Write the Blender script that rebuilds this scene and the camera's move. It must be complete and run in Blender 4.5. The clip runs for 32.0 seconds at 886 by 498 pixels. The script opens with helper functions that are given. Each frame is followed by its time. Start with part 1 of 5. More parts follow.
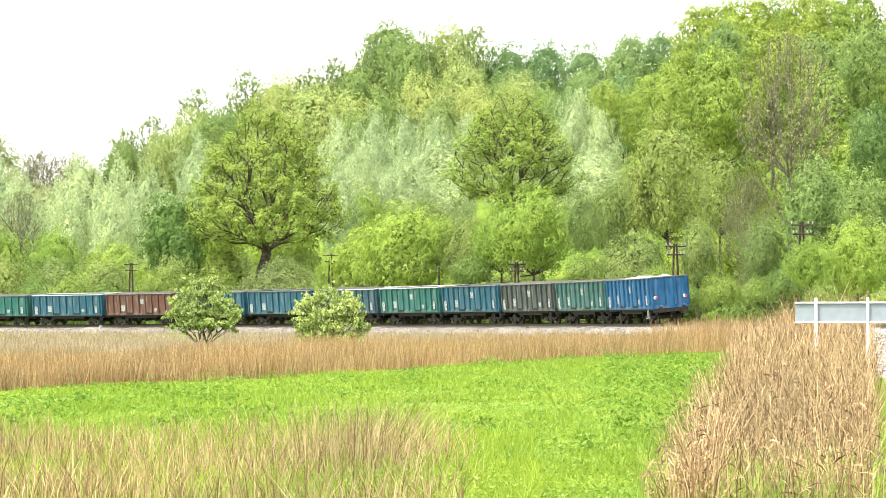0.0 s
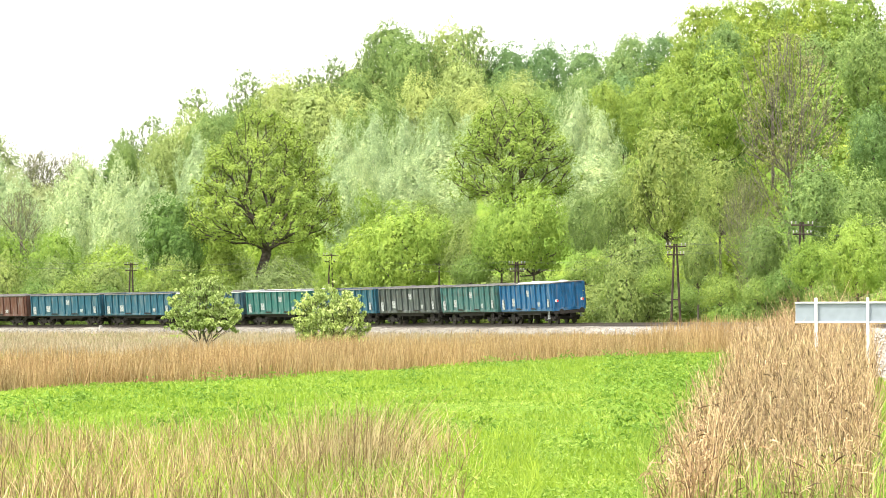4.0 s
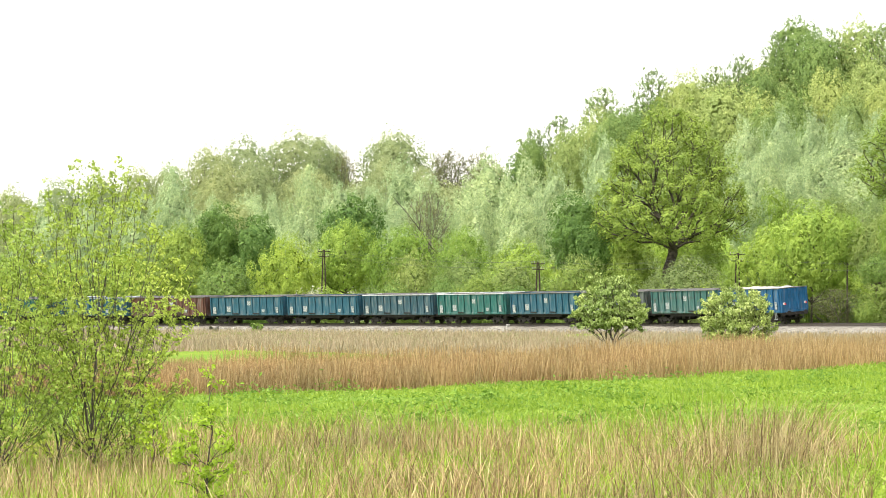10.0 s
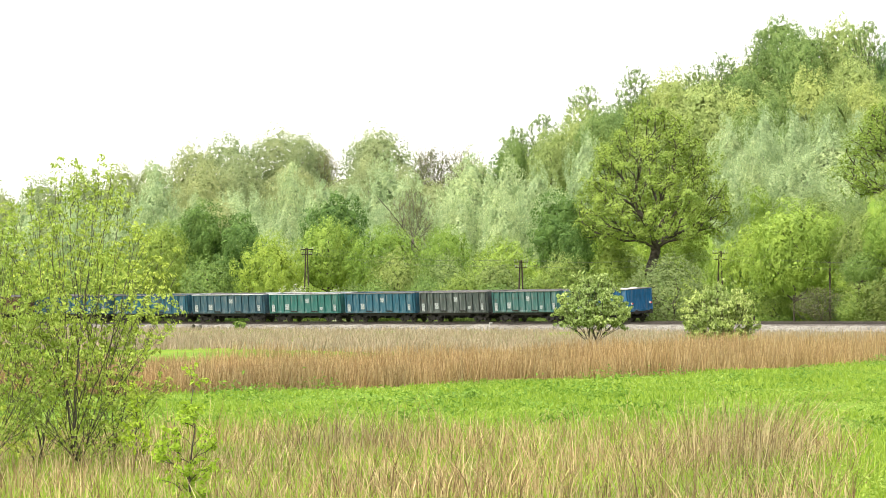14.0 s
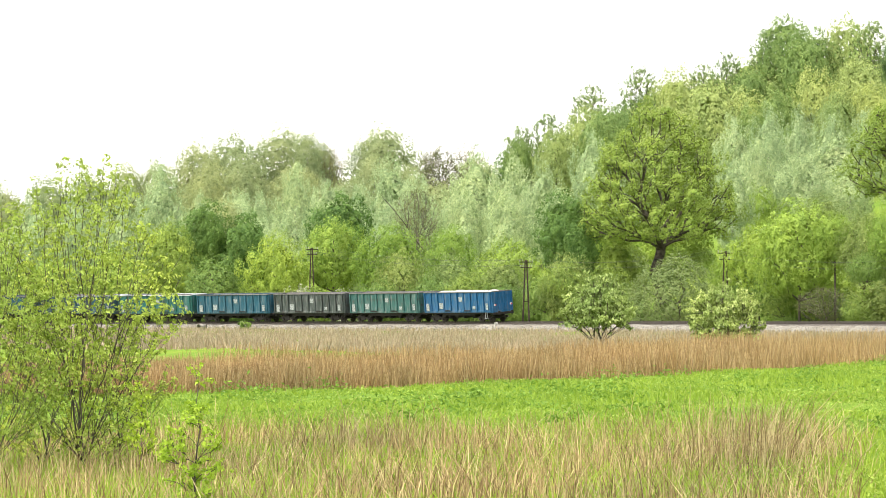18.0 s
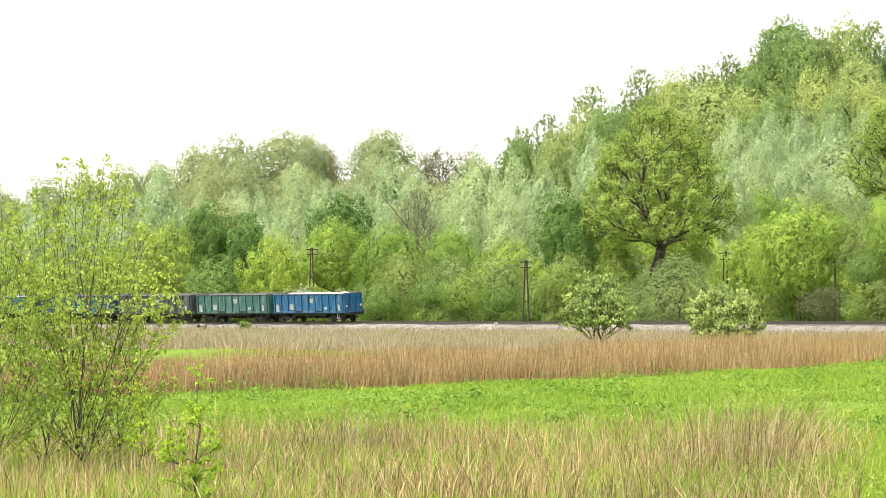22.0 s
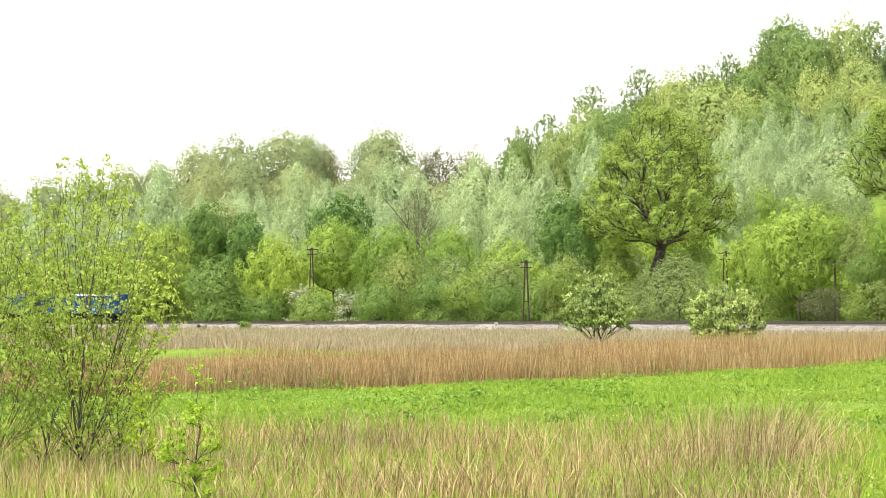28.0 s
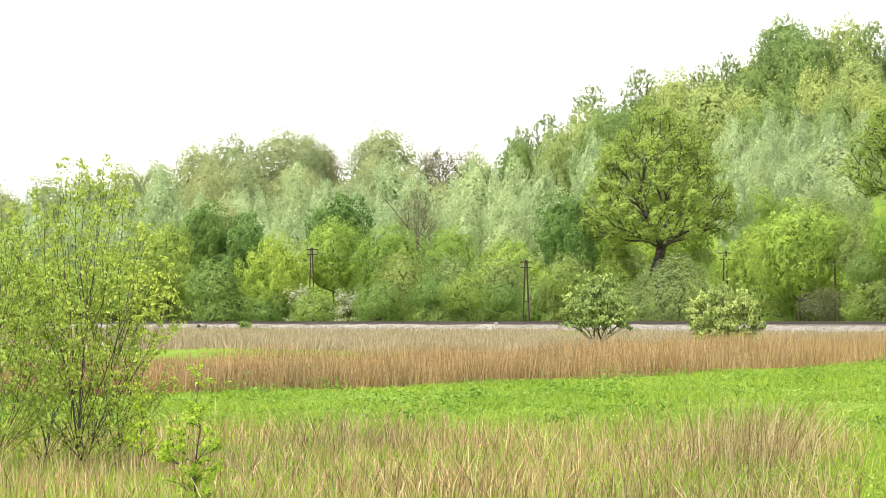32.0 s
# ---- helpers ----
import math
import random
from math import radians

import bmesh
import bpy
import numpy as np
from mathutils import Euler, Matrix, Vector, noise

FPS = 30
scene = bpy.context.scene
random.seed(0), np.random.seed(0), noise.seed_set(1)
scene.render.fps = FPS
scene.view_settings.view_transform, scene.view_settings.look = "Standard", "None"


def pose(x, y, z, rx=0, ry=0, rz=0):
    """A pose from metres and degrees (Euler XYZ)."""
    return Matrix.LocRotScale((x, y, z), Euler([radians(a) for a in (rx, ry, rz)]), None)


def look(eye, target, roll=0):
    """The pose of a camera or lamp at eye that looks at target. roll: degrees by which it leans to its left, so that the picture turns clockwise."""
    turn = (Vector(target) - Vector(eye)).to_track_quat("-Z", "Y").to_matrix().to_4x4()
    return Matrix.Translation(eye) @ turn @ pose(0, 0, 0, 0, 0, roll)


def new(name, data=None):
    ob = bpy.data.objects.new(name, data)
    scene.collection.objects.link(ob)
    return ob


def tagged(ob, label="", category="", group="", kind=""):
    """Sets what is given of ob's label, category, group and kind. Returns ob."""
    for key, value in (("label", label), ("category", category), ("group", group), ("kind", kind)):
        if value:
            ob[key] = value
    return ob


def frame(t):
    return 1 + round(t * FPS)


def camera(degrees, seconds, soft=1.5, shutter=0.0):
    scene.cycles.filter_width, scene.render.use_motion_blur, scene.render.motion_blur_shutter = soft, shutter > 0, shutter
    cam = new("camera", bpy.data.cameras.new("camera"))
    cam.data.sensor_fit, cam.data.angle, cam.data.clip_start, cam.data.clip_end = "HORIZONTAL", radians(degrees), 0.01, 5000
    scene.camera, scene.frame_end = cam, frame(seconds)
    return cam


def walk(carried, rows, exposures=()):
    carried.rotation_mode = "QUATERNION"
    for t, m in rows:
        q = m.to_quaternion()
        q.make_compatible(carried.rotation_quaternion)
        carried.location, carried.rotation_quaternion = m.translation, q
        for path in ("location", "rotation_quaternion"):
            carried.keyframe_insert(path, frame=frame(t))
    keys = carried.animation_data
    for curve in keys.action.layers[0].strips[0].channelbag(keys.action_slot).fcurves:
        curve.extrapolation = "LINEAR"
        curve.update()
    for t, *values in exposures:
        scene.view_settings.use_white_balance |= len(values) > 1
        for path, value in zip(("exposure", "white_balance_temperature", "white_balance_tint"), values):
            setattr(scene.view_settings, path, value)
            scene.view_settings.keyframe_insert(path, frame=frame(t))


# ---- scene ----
EYE = 1.8


def aim(turn, tilt, lean):
    """A pose at the viewpoint: degrees to the right of +y, upwards, and of lean."""
    a, b = radians(turn), radians(tilt)
    return look((0, 0, EYE), (math.sin(a) * math.cos(b), math.cos(a) * math.cos(b), EYE + math.sin(b)), lean)


# ---- camera ----
cam = camera(16.225, 32.0, soft=0.62, shutter=0.3)
walk(cam, [
    (0.0, aim(7.262, 1.261, -0.196)), (3.5, aim(7.262, 1.261, -0.196)), (5.5, aim(7.23, 1.263, -0.21)),
    (6.0, aim(7.198, 1.28, -0.22)), (6.5, aim(7.14, 1.271, -0.25)), (7.0, aim(6.107, 1.281, -0.25)),
    (7.5, aim(4.941, 1.277, -0.255)), (8.0, aim(3.838, 1.297, -0.24)), (8.5, aim(2.675, 1.272, -0.22)),
    (9.0, aim(1.381, 1.275, -0.158)), (9.5, aim(0.401, 1.263, -0.088)), (10.0, aim(-0.222, 1.26, -0.03)),
    (10.5, aim(-0.322, 1.246, -0.02)), (11.0, aim(-0.128, 1.242, -0.01)), (11.5, aim(-0.034, 1.227, 0)),
    (12.0, aim(0.007, 1.228, 0)), (12.5, aim(0.043, 1.226, 0)), (13.0, aim(0.088, 1.227, 0)),
    (13.5, aim(0.11, 1.227, 0)), (14.0, aim(0.094, 1.227, 0)), (14.5, aim(0.091, 1.226, 0)),
    (16.5, aim(0, 1.227, 0)), (32.0, aim(0, 1.227, 0)),
], [(0.0, 1.27), (6.2, 1.27), (7.6, 1.18), (9.5, 0.97), (32.0, 0.91)])

# ---- light: a bright, thinly overcast spring day ----
SUN_HIGH, SUN_SIDE = 58, -125          # degrees above the horizon, and to the right of +y
world = bpy.data.worlds.new("sky")
scene.world = world
world.use_nodes = True
wn = world.node_tree.nodes
wl = world.node_tree.links
bg = wn["Background"]
air = wn.new("ShaderNodeTexSky")
air.sky_type, air.sun_disc = "NISHITA", False
air.sun_elevation, air.sun_rotation = radians(SUN_HIGH), radians(SUN_SIDE)
air.dust_density, air.air_density, air.ozone_density = 4.0, 1.2, 1.0
cloud = wn.new("ShaderNodeMix")
cloud.data_type = "RGBA"
cloud.inputs[0].default_value = 0.75
cloud.inputs[7].default_value = (11.4, 11.0, 10.7, 1)
wl.new(air.outputs[0], cloud.inputs[6])
# an overcast sky grows brighter towards the zenith
way_up = wn.new("ShaderNodeTexCoord")
split = wn.new("ShaderNodeSeparateXYZ")
wl.new(way_up.outputs["Generated"], split.inputs[0])
rise = wn.new("ShaderNodeMapRange")
rise.inputs["To Min"].default_value, rise.inputs["To Max"].default_value = 0.7, 1.3
wl.new(split.outputs[2], rise.inputs[0])
gain = wn.new("ShaderNodeVectorMath")
gain.operation = "SCALE"
wl.new(cloud.outputs[2], gain.inputs[0])
wl.new(rise.outputs[0], gain.inputs["Scale"])
wl.new(gain.outputs[0], bg.inputs[0])
bg.inputs[1].default_value = 0.15
sun = new("sun", bpy.data.lights.new("sun", "SUN"))
sun.data.energy, sun.data.angle, sun.data.color = 2.9, radians(6), (1.0, 0.94, 0.84)
a, b = radians(SUN_SIDE), radians(SUN_HIGH)
sun.matrix_basis = look((60 * math.sin(a) * math.cos(b), 60 * math.cos(a) * math.cos(b), 60 * math.sin(b)), (0, 0, 0))


# ---- materials ----
def material(name, rough=0.8, metal=0.0):
    m = bpy.data.materials.new(name)
    m.use_nodes = True
    p = m.node_tree.nodes["Principled BSDF"]
    p.inputs["Roughness"].default_value = rough
    p.inputs["Metallic"].default_value = metal
    p.inputs["Specular IOR Level"].default_value = 0.3
    return m, m.node_tree.nodes, m.node_tree.links, p


def ramp(nodes, links, source, stops, target):
    r = nodes.new("ShaderNodeValToRGB")
    e = r.color_ramp.elements
    while len(e) < len(stops):
        e.new(0.5)
    for slot, (at, col) in zip(e, stops):
        slot.position, slot.color = at, (*col, 1)
    links.new(source, r.inputs[0])
    if target:
        links.new(r.outputs[0], target)
    return r.outputs[0]


def mixed(nodes, links, kind, fac, one, two):
    m = nodes.new("ShaderNodeMix")
    m.data_type, m.blend_type = "RGBA", kind
    for slot, value in ((0, fac), (6, one), (7, two)):
        if hasattr(value, "is_linked"):
            links.new(value, m.inputs[slot])
        else:
            m.inputs[slot].default_value = value
    return m.outputs[2]


def noise_of(nodes, links, scale, detail=4, space="Object"):
    c = nodes.new("ShaderNodeTexCoord")
    n = nodes.new("ShaderNodeTexNoise")
    n.inputs["Scale"].default_value, n.inputs["Detail"].default_value = scale, detail
    links.new(c.outputs[space], n.inputs["Vector"])
    return n.outputs["Fac"]


def leaf_material(name, dark, mid, light, through_leaf=0.27, rough=0.6, even=0.0, cast=1.0):
    """Foliage: each leaf has its own shade, each plant a slight cast, and light passes through."""
    m, n, l, p = material(name, rough)
    p.inputs["Specular IOR Level"].default_value = 0.18
    dark, light = (tuple(c + (b - c) * even for b, c in zip(mid, k)) for k in (dark, light))
    g = n.new("ShaderNodeNewGeometry")
    own = ramp(n, l, g.outputs["Random Per Island"], [(0.0, dark), (0.5, mid), (1.0, light)], None)
    o = n.new("ShaderNodeObjectInfo")
    own_cast = [tuple(1 + (v - 1) * cast for v in k) for k in ((0.72, 0.8, 0.8), (1, 1, 1), (1.18, 1.1, 0.98))]
    cast = ramp(n, l, o.outputs["Random"], list(zip((0.0, 0.5, 1.0), own_cast)), None)
    col = mixed(n, l, "MULTIPLY", 1.0, own, cast)
    patch = ramp(n, l, noise_of(n, l, 0.45, 2), [(0.3, (0.74, 0.8, 0.78)), (0.7, (1.18, 1.13, 1.08))], None)
    col = mixed(n, l, "MULTIPLY", 1.0, col, patch)
    l.new(col, p.inputs["Base Color"])
    t = n.new("ShaderNodeBsdfTranslucent")
    l.new(col, t.inputs[0])
    s = n.new("ShaderNodeMixShader")
    s.inputs[0].default_value = through_leaf
    l.new(p.outputs[0], s.inputs[1])
    l.new(t.outputs[0], s.inputs[2])
    l.new(s.outputs[0], n["Material Output"].inputs[0])
    return m


LEAF = {
    "oak": leaf_material("oak_leaves", (0.145, 0.21, 0.033), (0.205, 0.29, 0.048), (0.28, 0.37, 0.075), even=0.35, cast=0.3),
    "poplar": leaf_material("poplar_leaves", (0.235, 0.32, 0.15), (0.345, 0.44, 0.22), (0.48, 0.565, 0.32), 0.38, even=0.1, cast=0.35),
    "dark": leaf_material("maple_leaves", (0.06, 0.12, 0.025), (0.10, 0.185, 0.037), (0.155, 0.25, 0.06), even=0.1, cast=0.4),
    "lime": leaf_material("hornbeam_leaves", (0.16, 0.25, 0.036), (0.235, 0.34, 0.052), (0.325, 0.43, 0.085), even=0.25),
    "willow": leaf_material("willow_leaves", (0.11, 0.165, 0.042), (0.182, 0.25, 0.068), (0.265, 0.335, 0.11), even=0.2),
    "mid": leaf_material("beech_leaves", (0.10, 0.17, 0.045), (0.16, 0.245, 0.068), (0.235, 0.325, 0.105), even=0.3),
    "light": leaf_material("young_beech_leaves", (0.205, 0.265, 0.075), (0.285, 0.355, 0.11), (0.375, 0.44, 0.165), even=0.3),
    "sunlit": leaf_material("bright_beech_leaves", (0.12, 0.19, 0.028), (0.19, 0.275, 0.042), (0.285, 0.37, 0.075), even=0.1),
    "bluish": leaf_material("lime_leaves", (0.10, 0.18, 0.06), (0.155, 0.25, 0.088), (0.22, 0.32, 0.13), even=0.2),
    "bare": leaf_material("opening_buds", (0.10, 0.10, 0.04), (0.185, 0.19, 0.07), (0.28, 0.30, 0.11)),
    # far poplars: distance haze is put into this paler leaf colour
    "pale": leaf_material("hazed_poplar_leaves", (0.215, 0.26, 0.115), (0.285, 0.335, 0.155), (0.355, 0.405, 0.21), 0.4, even=0.5, cast=0.6),
    "shrub": leaf_material("shrub_leaves", (0.095, 0.16, 0.035), (0.16, 0.245, 0.05), (0.24, 0.33, 0.078), even=0.2),
    "sallow": leaf_material("sallow_leaves", (0.095, 0.14, 0.045), (0.15, 0.205, 0.068), (0.21, 0.265, 0.095), even=0.4),
    "blossom": leaf_material("blackthorn_blossom", (0.12, 0.17, 0.05), (0.34, 0.36, 0.24), (0.58, 0.58, 0.52)),
    "bush": leaf_material("bush_leaves", (0.13, 0.18, 0.035), (0.33, 0.41, 0.105), (0.58, 0.64, 0.26), 0.3),
    "osier": leaf_material("osier_leaves", (0.20, 0.265, 0.035), (0.355, 0.445, 0.07), (0.55, 0.63, 0.15), 0.42),
    "fresh": leaf_material("sapling_leaves", (0.19, 0.30, 0.02), (0.285, 0.41, 0.032), (0.39, 0.51, 0.065), 0.42),
    "grass": leaf_material("meadow_grass", (0.13, 0.215, 0.022), (0.205, 0.305, 0.032), (0.29, 0.385, 0.06), 0.4, even=0.4),
    "tuft": leaf_material("meadow_tufts", (0.12, 0.21, 0.025), (0.21, 0.315, 0.045), (0.32, 0.41, 0.09), 0.35),
    "weed": leaf_material("meadow_weeds", (0.08, 0.16, 0.02), (0.11, 0.21, 0.028), (0.16, 0.27, 0.045)),
    "straw": leaf_material("dry_grass", (0.12, 0.073, 0.034), (0.32, 0.225, 0.102), (0.58, 0.455, 0.245), 0.2),
    "reed": leaf_material("dry_reed", (0.06, 0.036, 0.02), (0.285, 0.185, 0.094), (0.60, 0.455, 0.265), 0.2),
    "brown_reed": leaf_material("brown_reed", (0.20, 0.113, 0.048), (0.36, 0.222, 0.10), (0.56, 0.39, 0.205), 0.25),
    "pale_reed": leaf_material("bleached_grass", (0.27, 0.187, 0.12), (0.375, 0.272, 0.183), (0.485, 0.372, 0.262), 0.25),
}


def bark_material(name, dark, light):
    m, n, l, p = material(name, 0.9)
    ramp(n, l, noise_of(n, l, 3.0, 6), [(0.35, dark), (0.7, light)], p.inputs["Base Color"])
    return m


BARK = bark_material("bark", (0.035, 0.028, 0.02), (0.10, 0.085, 0.065))
BARK_PALE = bark_material("pale_bark", (0.12, 0.11, 0.09), (0.26, 0.24, 0.2))
BARK_TWIG = bark_material("twig_bark", (0.085, 0.073, 0.058), (0.17, 0.15, 0.125))
TARRED = bark_material("tarred_wood", (0.018, 0.012, 0.009), (0.06, 0.042, 0.032))


def ground_material():
    m, n, l, p = material("meadow_soil", 1.0)
    p.inputs["Specular IOR Level"].default_value = 0.0
    fine = ramp(n, l, noise_of(n, l, 2.5, 8), [(0.3, (0.08, 0.13, 0.025)), (0.55, (0.12, 0.19, 0.035)), (0.75, (0.19, 0.22, 0.07))], None)
    big = ramp(n, l, noise_of(n, l, 0.08, 3), [(0.4, (0.85, 0.9, 0.8)), (0.65, (1.2, 1.05, 0.9))], None)
    l.new(mixed(n, l, "MULTIPLY", 1.0, fine, big), p.inputs["Base Color"])
    return m


def ballast_material():
    m, n, l, p = material("ballast", 0.95)
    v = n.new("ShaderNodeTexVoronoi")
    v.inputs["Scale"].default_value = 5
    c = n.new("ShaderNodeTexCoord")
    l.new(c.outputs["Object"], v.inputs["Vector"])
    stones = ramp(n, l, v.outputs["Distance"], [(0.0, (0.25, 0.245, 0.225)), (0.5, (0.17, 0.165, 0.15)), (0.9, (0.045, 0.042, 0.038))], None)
    dirt = ramp(n, l, noise_of(n, l, 0.5, 5), [(0.35, (0.75, 0.7, 0.62)), (0.65, (1.15, 1.12, 1.05))], None)
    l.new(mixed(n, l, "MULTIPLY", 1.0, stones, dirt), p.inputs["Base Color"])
    b = n.new("ShaderNodeBump")
    b.inputs["Strength"].default_value, b.inputs["Distance"].default_value = 0.8, 0.05
    l.new(v.outputs["Distance"], b.inputs["Height"])
    l.new(b.outputs[0], p.inputs["Normal"])
    return m


def paint_material(name, col, wear=0.5):
    """Old wagon paint: streaked, faded and rusting at the foot."""
    m, n, l, p = material(name, 0.62)
    c = n.new("ShaderNodeTexCoord")
    k = n.new("ShaderNodeMapping")
    k.inputs["Scale"].default_value = (2.2, 2.2, 0.35)
    l.new(c.outputs["Object"], k.inputs["Vector"])
    t = n.new("ShaderNodeTexNoise")
    t.inputs["Scale"].default_value, t.inputs["Detail"].default_value = 1.6, 6
    l.new(k.outputs[0], t.inputs["Vector"])
    fade = tuple(0.55 * v + 0.45 * 0.12 for v in col)
    deep = tuple(v * 0.62 for v in col)
    base = ramp(n, l, t.outputs["Fac"], [(0.34, deep), (0.5, col), (0.68, fade)], None)
    rust = ramp(n, l, noise_of(n, l, 1.3, 9), [(0.60 - 0.08 * wear, (0, 0, 0)), (0.74, (wear, wear, wear))], None)
    k2 = n.new("ShaderNodeMapping")
    k2.inputs["Scale"].default_value = (1.0, 5.0, 0.5)
    l.new(c.outputs["Object"], k2.inputs["Vector"])
    t2 = n.new("ShaderNodeTexNoise")
    t2.inputs["Scale"].default_value, t2.inputs["Detail"].default_value = 1.1, 5
    l.new(k2.outputs[0], t2.inputs["Vector"])
    chalk = ramp(n, l, t2.outputs["Fac"], [(0.53, (0, 0, 0)), (0.70, (0.5 * wear + 0.22,) * 3)], None)
    base = mixed(n, l, "MIX", chalk, base, (0.20, 0.22, 0.21, 1))
    l.new(mixed(n, l, "MIX", rust, base, (0.045, 0.03, 0.022, 1)), p.inputs["Base Color"])
    return m


def plain_material(name, col, rough=0.7, metal=0.0, spread=0.25, scale=4.0):
    m, n, l, p = material(name, rough, metal)
    ramp(n, l, noise_of(n, l, scale, 6), [(0.3, tuple(v * (1 - spread) for v in col)), (0.7, tuple(min(1, v * (1 + spread)) for v in col))], p.inputs["Base Color"])
    return m


PAINT = {
    "blue": paint_material("bright_blue_paint", (0.006, 0.078, 0.185), 0.3),
    "teal": paint_material("faded_teal_paint", (0.030, 0.10, 0.095), 0.8),
    "grey": paint_material("dirty_grey_green_paint", (0.04, 0.052, 0.05), 0.7),
    "sea": paint_material("sea_blue_paint", (0.012, 0.075, 0.115), 0.4),
    "green": paint_material("sea_green_paint", (0.015, 0.10, 0.09), 0.45),
    "slate": paint_material("slate_blue_paint", (0.022, 0.065, 0.09), 0.5),
    "brown": paint_material("brown_red_paint", (0.09, 0.038, 0.026), 0.5),
}
RIM = plain_material("bleached_rim", (0.34, 0.36, 0.36), 0.6)
DULL_RIM = plain_material("dull_rim", (0.095, 0.095, 0.09), 0.7)
DARK_STEEL = plain_material("grimy_steel", (0.018, 0.016, 0.014), 0.85)
WHEEL_STEEL = plain_material("wheel_steel", (0.04, 0.035, 0.03), 0.55, 0.3)
RAIL_STEEL = plain_material("rail_steel", (0.075, 0.062, 0.054), 0.45, 0.4)
SLEEPER = plain_material("concrete_sleeper", (0.20, 0.185, 0.165), 0.9)
WORN_WHITE = plain_material("worn_white_paint", (0.24, 0.26, 0.26), 0.8, spread=0.6, scale=7)
WHITE = plain_material("white_paint", (0.52, 0.54, 0.55), 0.6, spread=0.1)
BOARD = plain_material("grey_white_sheet", (0.225, 0.265, 0.295), 0.5, spread=0.08)
RED = plain_material("red_lamp", (0.5, 0.04, 0.05), 0.4)
PORCELAIN = plain_material("white_porcelain", (0.36, 0.36, 0.33), 0.25, spread=0.05)
WIRE = plain_material("wire", (0.06, 0.06, 0.06), 0.8)
COAL = plain_material("coal_load", (0.05, 0.047, 0.044), 0.85, spread=0.5, scale=6)
PALE_LOAD = plain_material("pale_stone_load", (0.28, 0.27, 0.25), 0.9, spread=0.35, scale=5)
STONE = plain_material("ballast_stone", (0.30, 0.28, 0.25), 0.95, spread=0.45)
GROUND = ground_material()
BALLAST = ballast_material()


# ---- mesh helpers ----
def mesh_of(name, verts, faces, mat, smooth=False):
    """A mesh from an array of corners and an array of triangles or quads."""
    verts = np.asarray(verts, dtype=np.float32)
    faces = np.asarray(faces, dtype=np.int32)
    me = bpy.data.meshes.new(name)
    count, sides = faces.shape
    me.vertices.add(len(verts))
    me.vertices.foreach_set("co", verts.ravel())
    me.loops.add(count * sides)
    me.loops.foreach_set("vertex_index", faces.ravel())
    me.polygons.add(count)
    me.polygons.foreach_set("loop_start", np.arange(0, count * sides, sides, dtype=np.int32))
    me.polygons.foreach_set("loop_total", np.full(count, sides, dtype=np.int32))
    me.polygons.foreach_set("use_smooth", np.full(count, smooth))
    me.materials.append(mat)
    me.update(calc_edges=True)
    me.validate()
    return me


def child(name, me, parent, m=None, label=""):
    ob = new(name, me)
    ob.parent = parent
    if m is not None:
        ob.matrix_basis = m
    return tagged(ob, label)


def part(name, bm, mat, parent, label="", m=None):
    me = bpy.data.meshes.new(name)
    bm.to_mesh(me)
    bm.free()
    me.materials.append(mat)
    return child(name, me, parent, m, label)


def box(bm, x0, y0, z0, x1, y1, z1, bevel=0.0):
    g = bmesh.ops.create_cube(bm, size=1.0, matrix=Matrix.LocRotScale(((x0 + x1) / 2, (y0 + y1) / 2, (z0 + z1) / 2), None, (x1 - x0, y1 - y0, z1 - z0)))
    if bevel:
        edges = list({e for v in g["verts"] for e in v.link_edges})
        bmesh.ops.bevel(bm, geom=edges, offset=bevel, segments=1, affect="EDGES")
    return g["verts"]


def rod(bm, p, q, r0, r1=None, n=8):
    p, q = Vector(p), Vector(q)
    d = q - p
    m = Matrix.Translation((p + q) / 2) @ d.to_track_quat("Z", "Y").to_matrix().to_4x4()
    bmesh.ops.create_cone(bm, cap_ends=True, segments=n, radius1=r0, radius2=r0 if r1 is None else r1, depth=d.length, matrix=m)


class Wood:
    """Collects tapered limbs as one set of quads."""

    def __init__(self):
        self.v, self.f = [], []

    def limb(self, pts, radii, n=5):
        start = len(self.v)
        pts = [np.asarray(q, float) for q in pts]
        for i, q in enumerate(pts):
            d = pts[min(i + 1, len(pts) - 1)] - pts[max(i - 1, 0)]
            d = d / (np.linalg.norm(d) + 1e-9)
            side = np.cross(d, (0.3, 0.9, 0.1) if abs(d[2]) > 0.8 else (0, 0, 1))
            side /= np.linalg.norm(side) + 1e-9
            up = np.cross(side, d)
            for k in range(n):
                a = 2 * math.pi * k / n
                self.v.append(q + radii[i] * (math.cos(a) * side + math.sin(a) * up))
        for i in range(len(pts) - 1):
            for k in range(n):
                a, b = start + i * n + k, start + i * n + (k + 1) % n
                self.f.append((a, b, b + n, a + n))


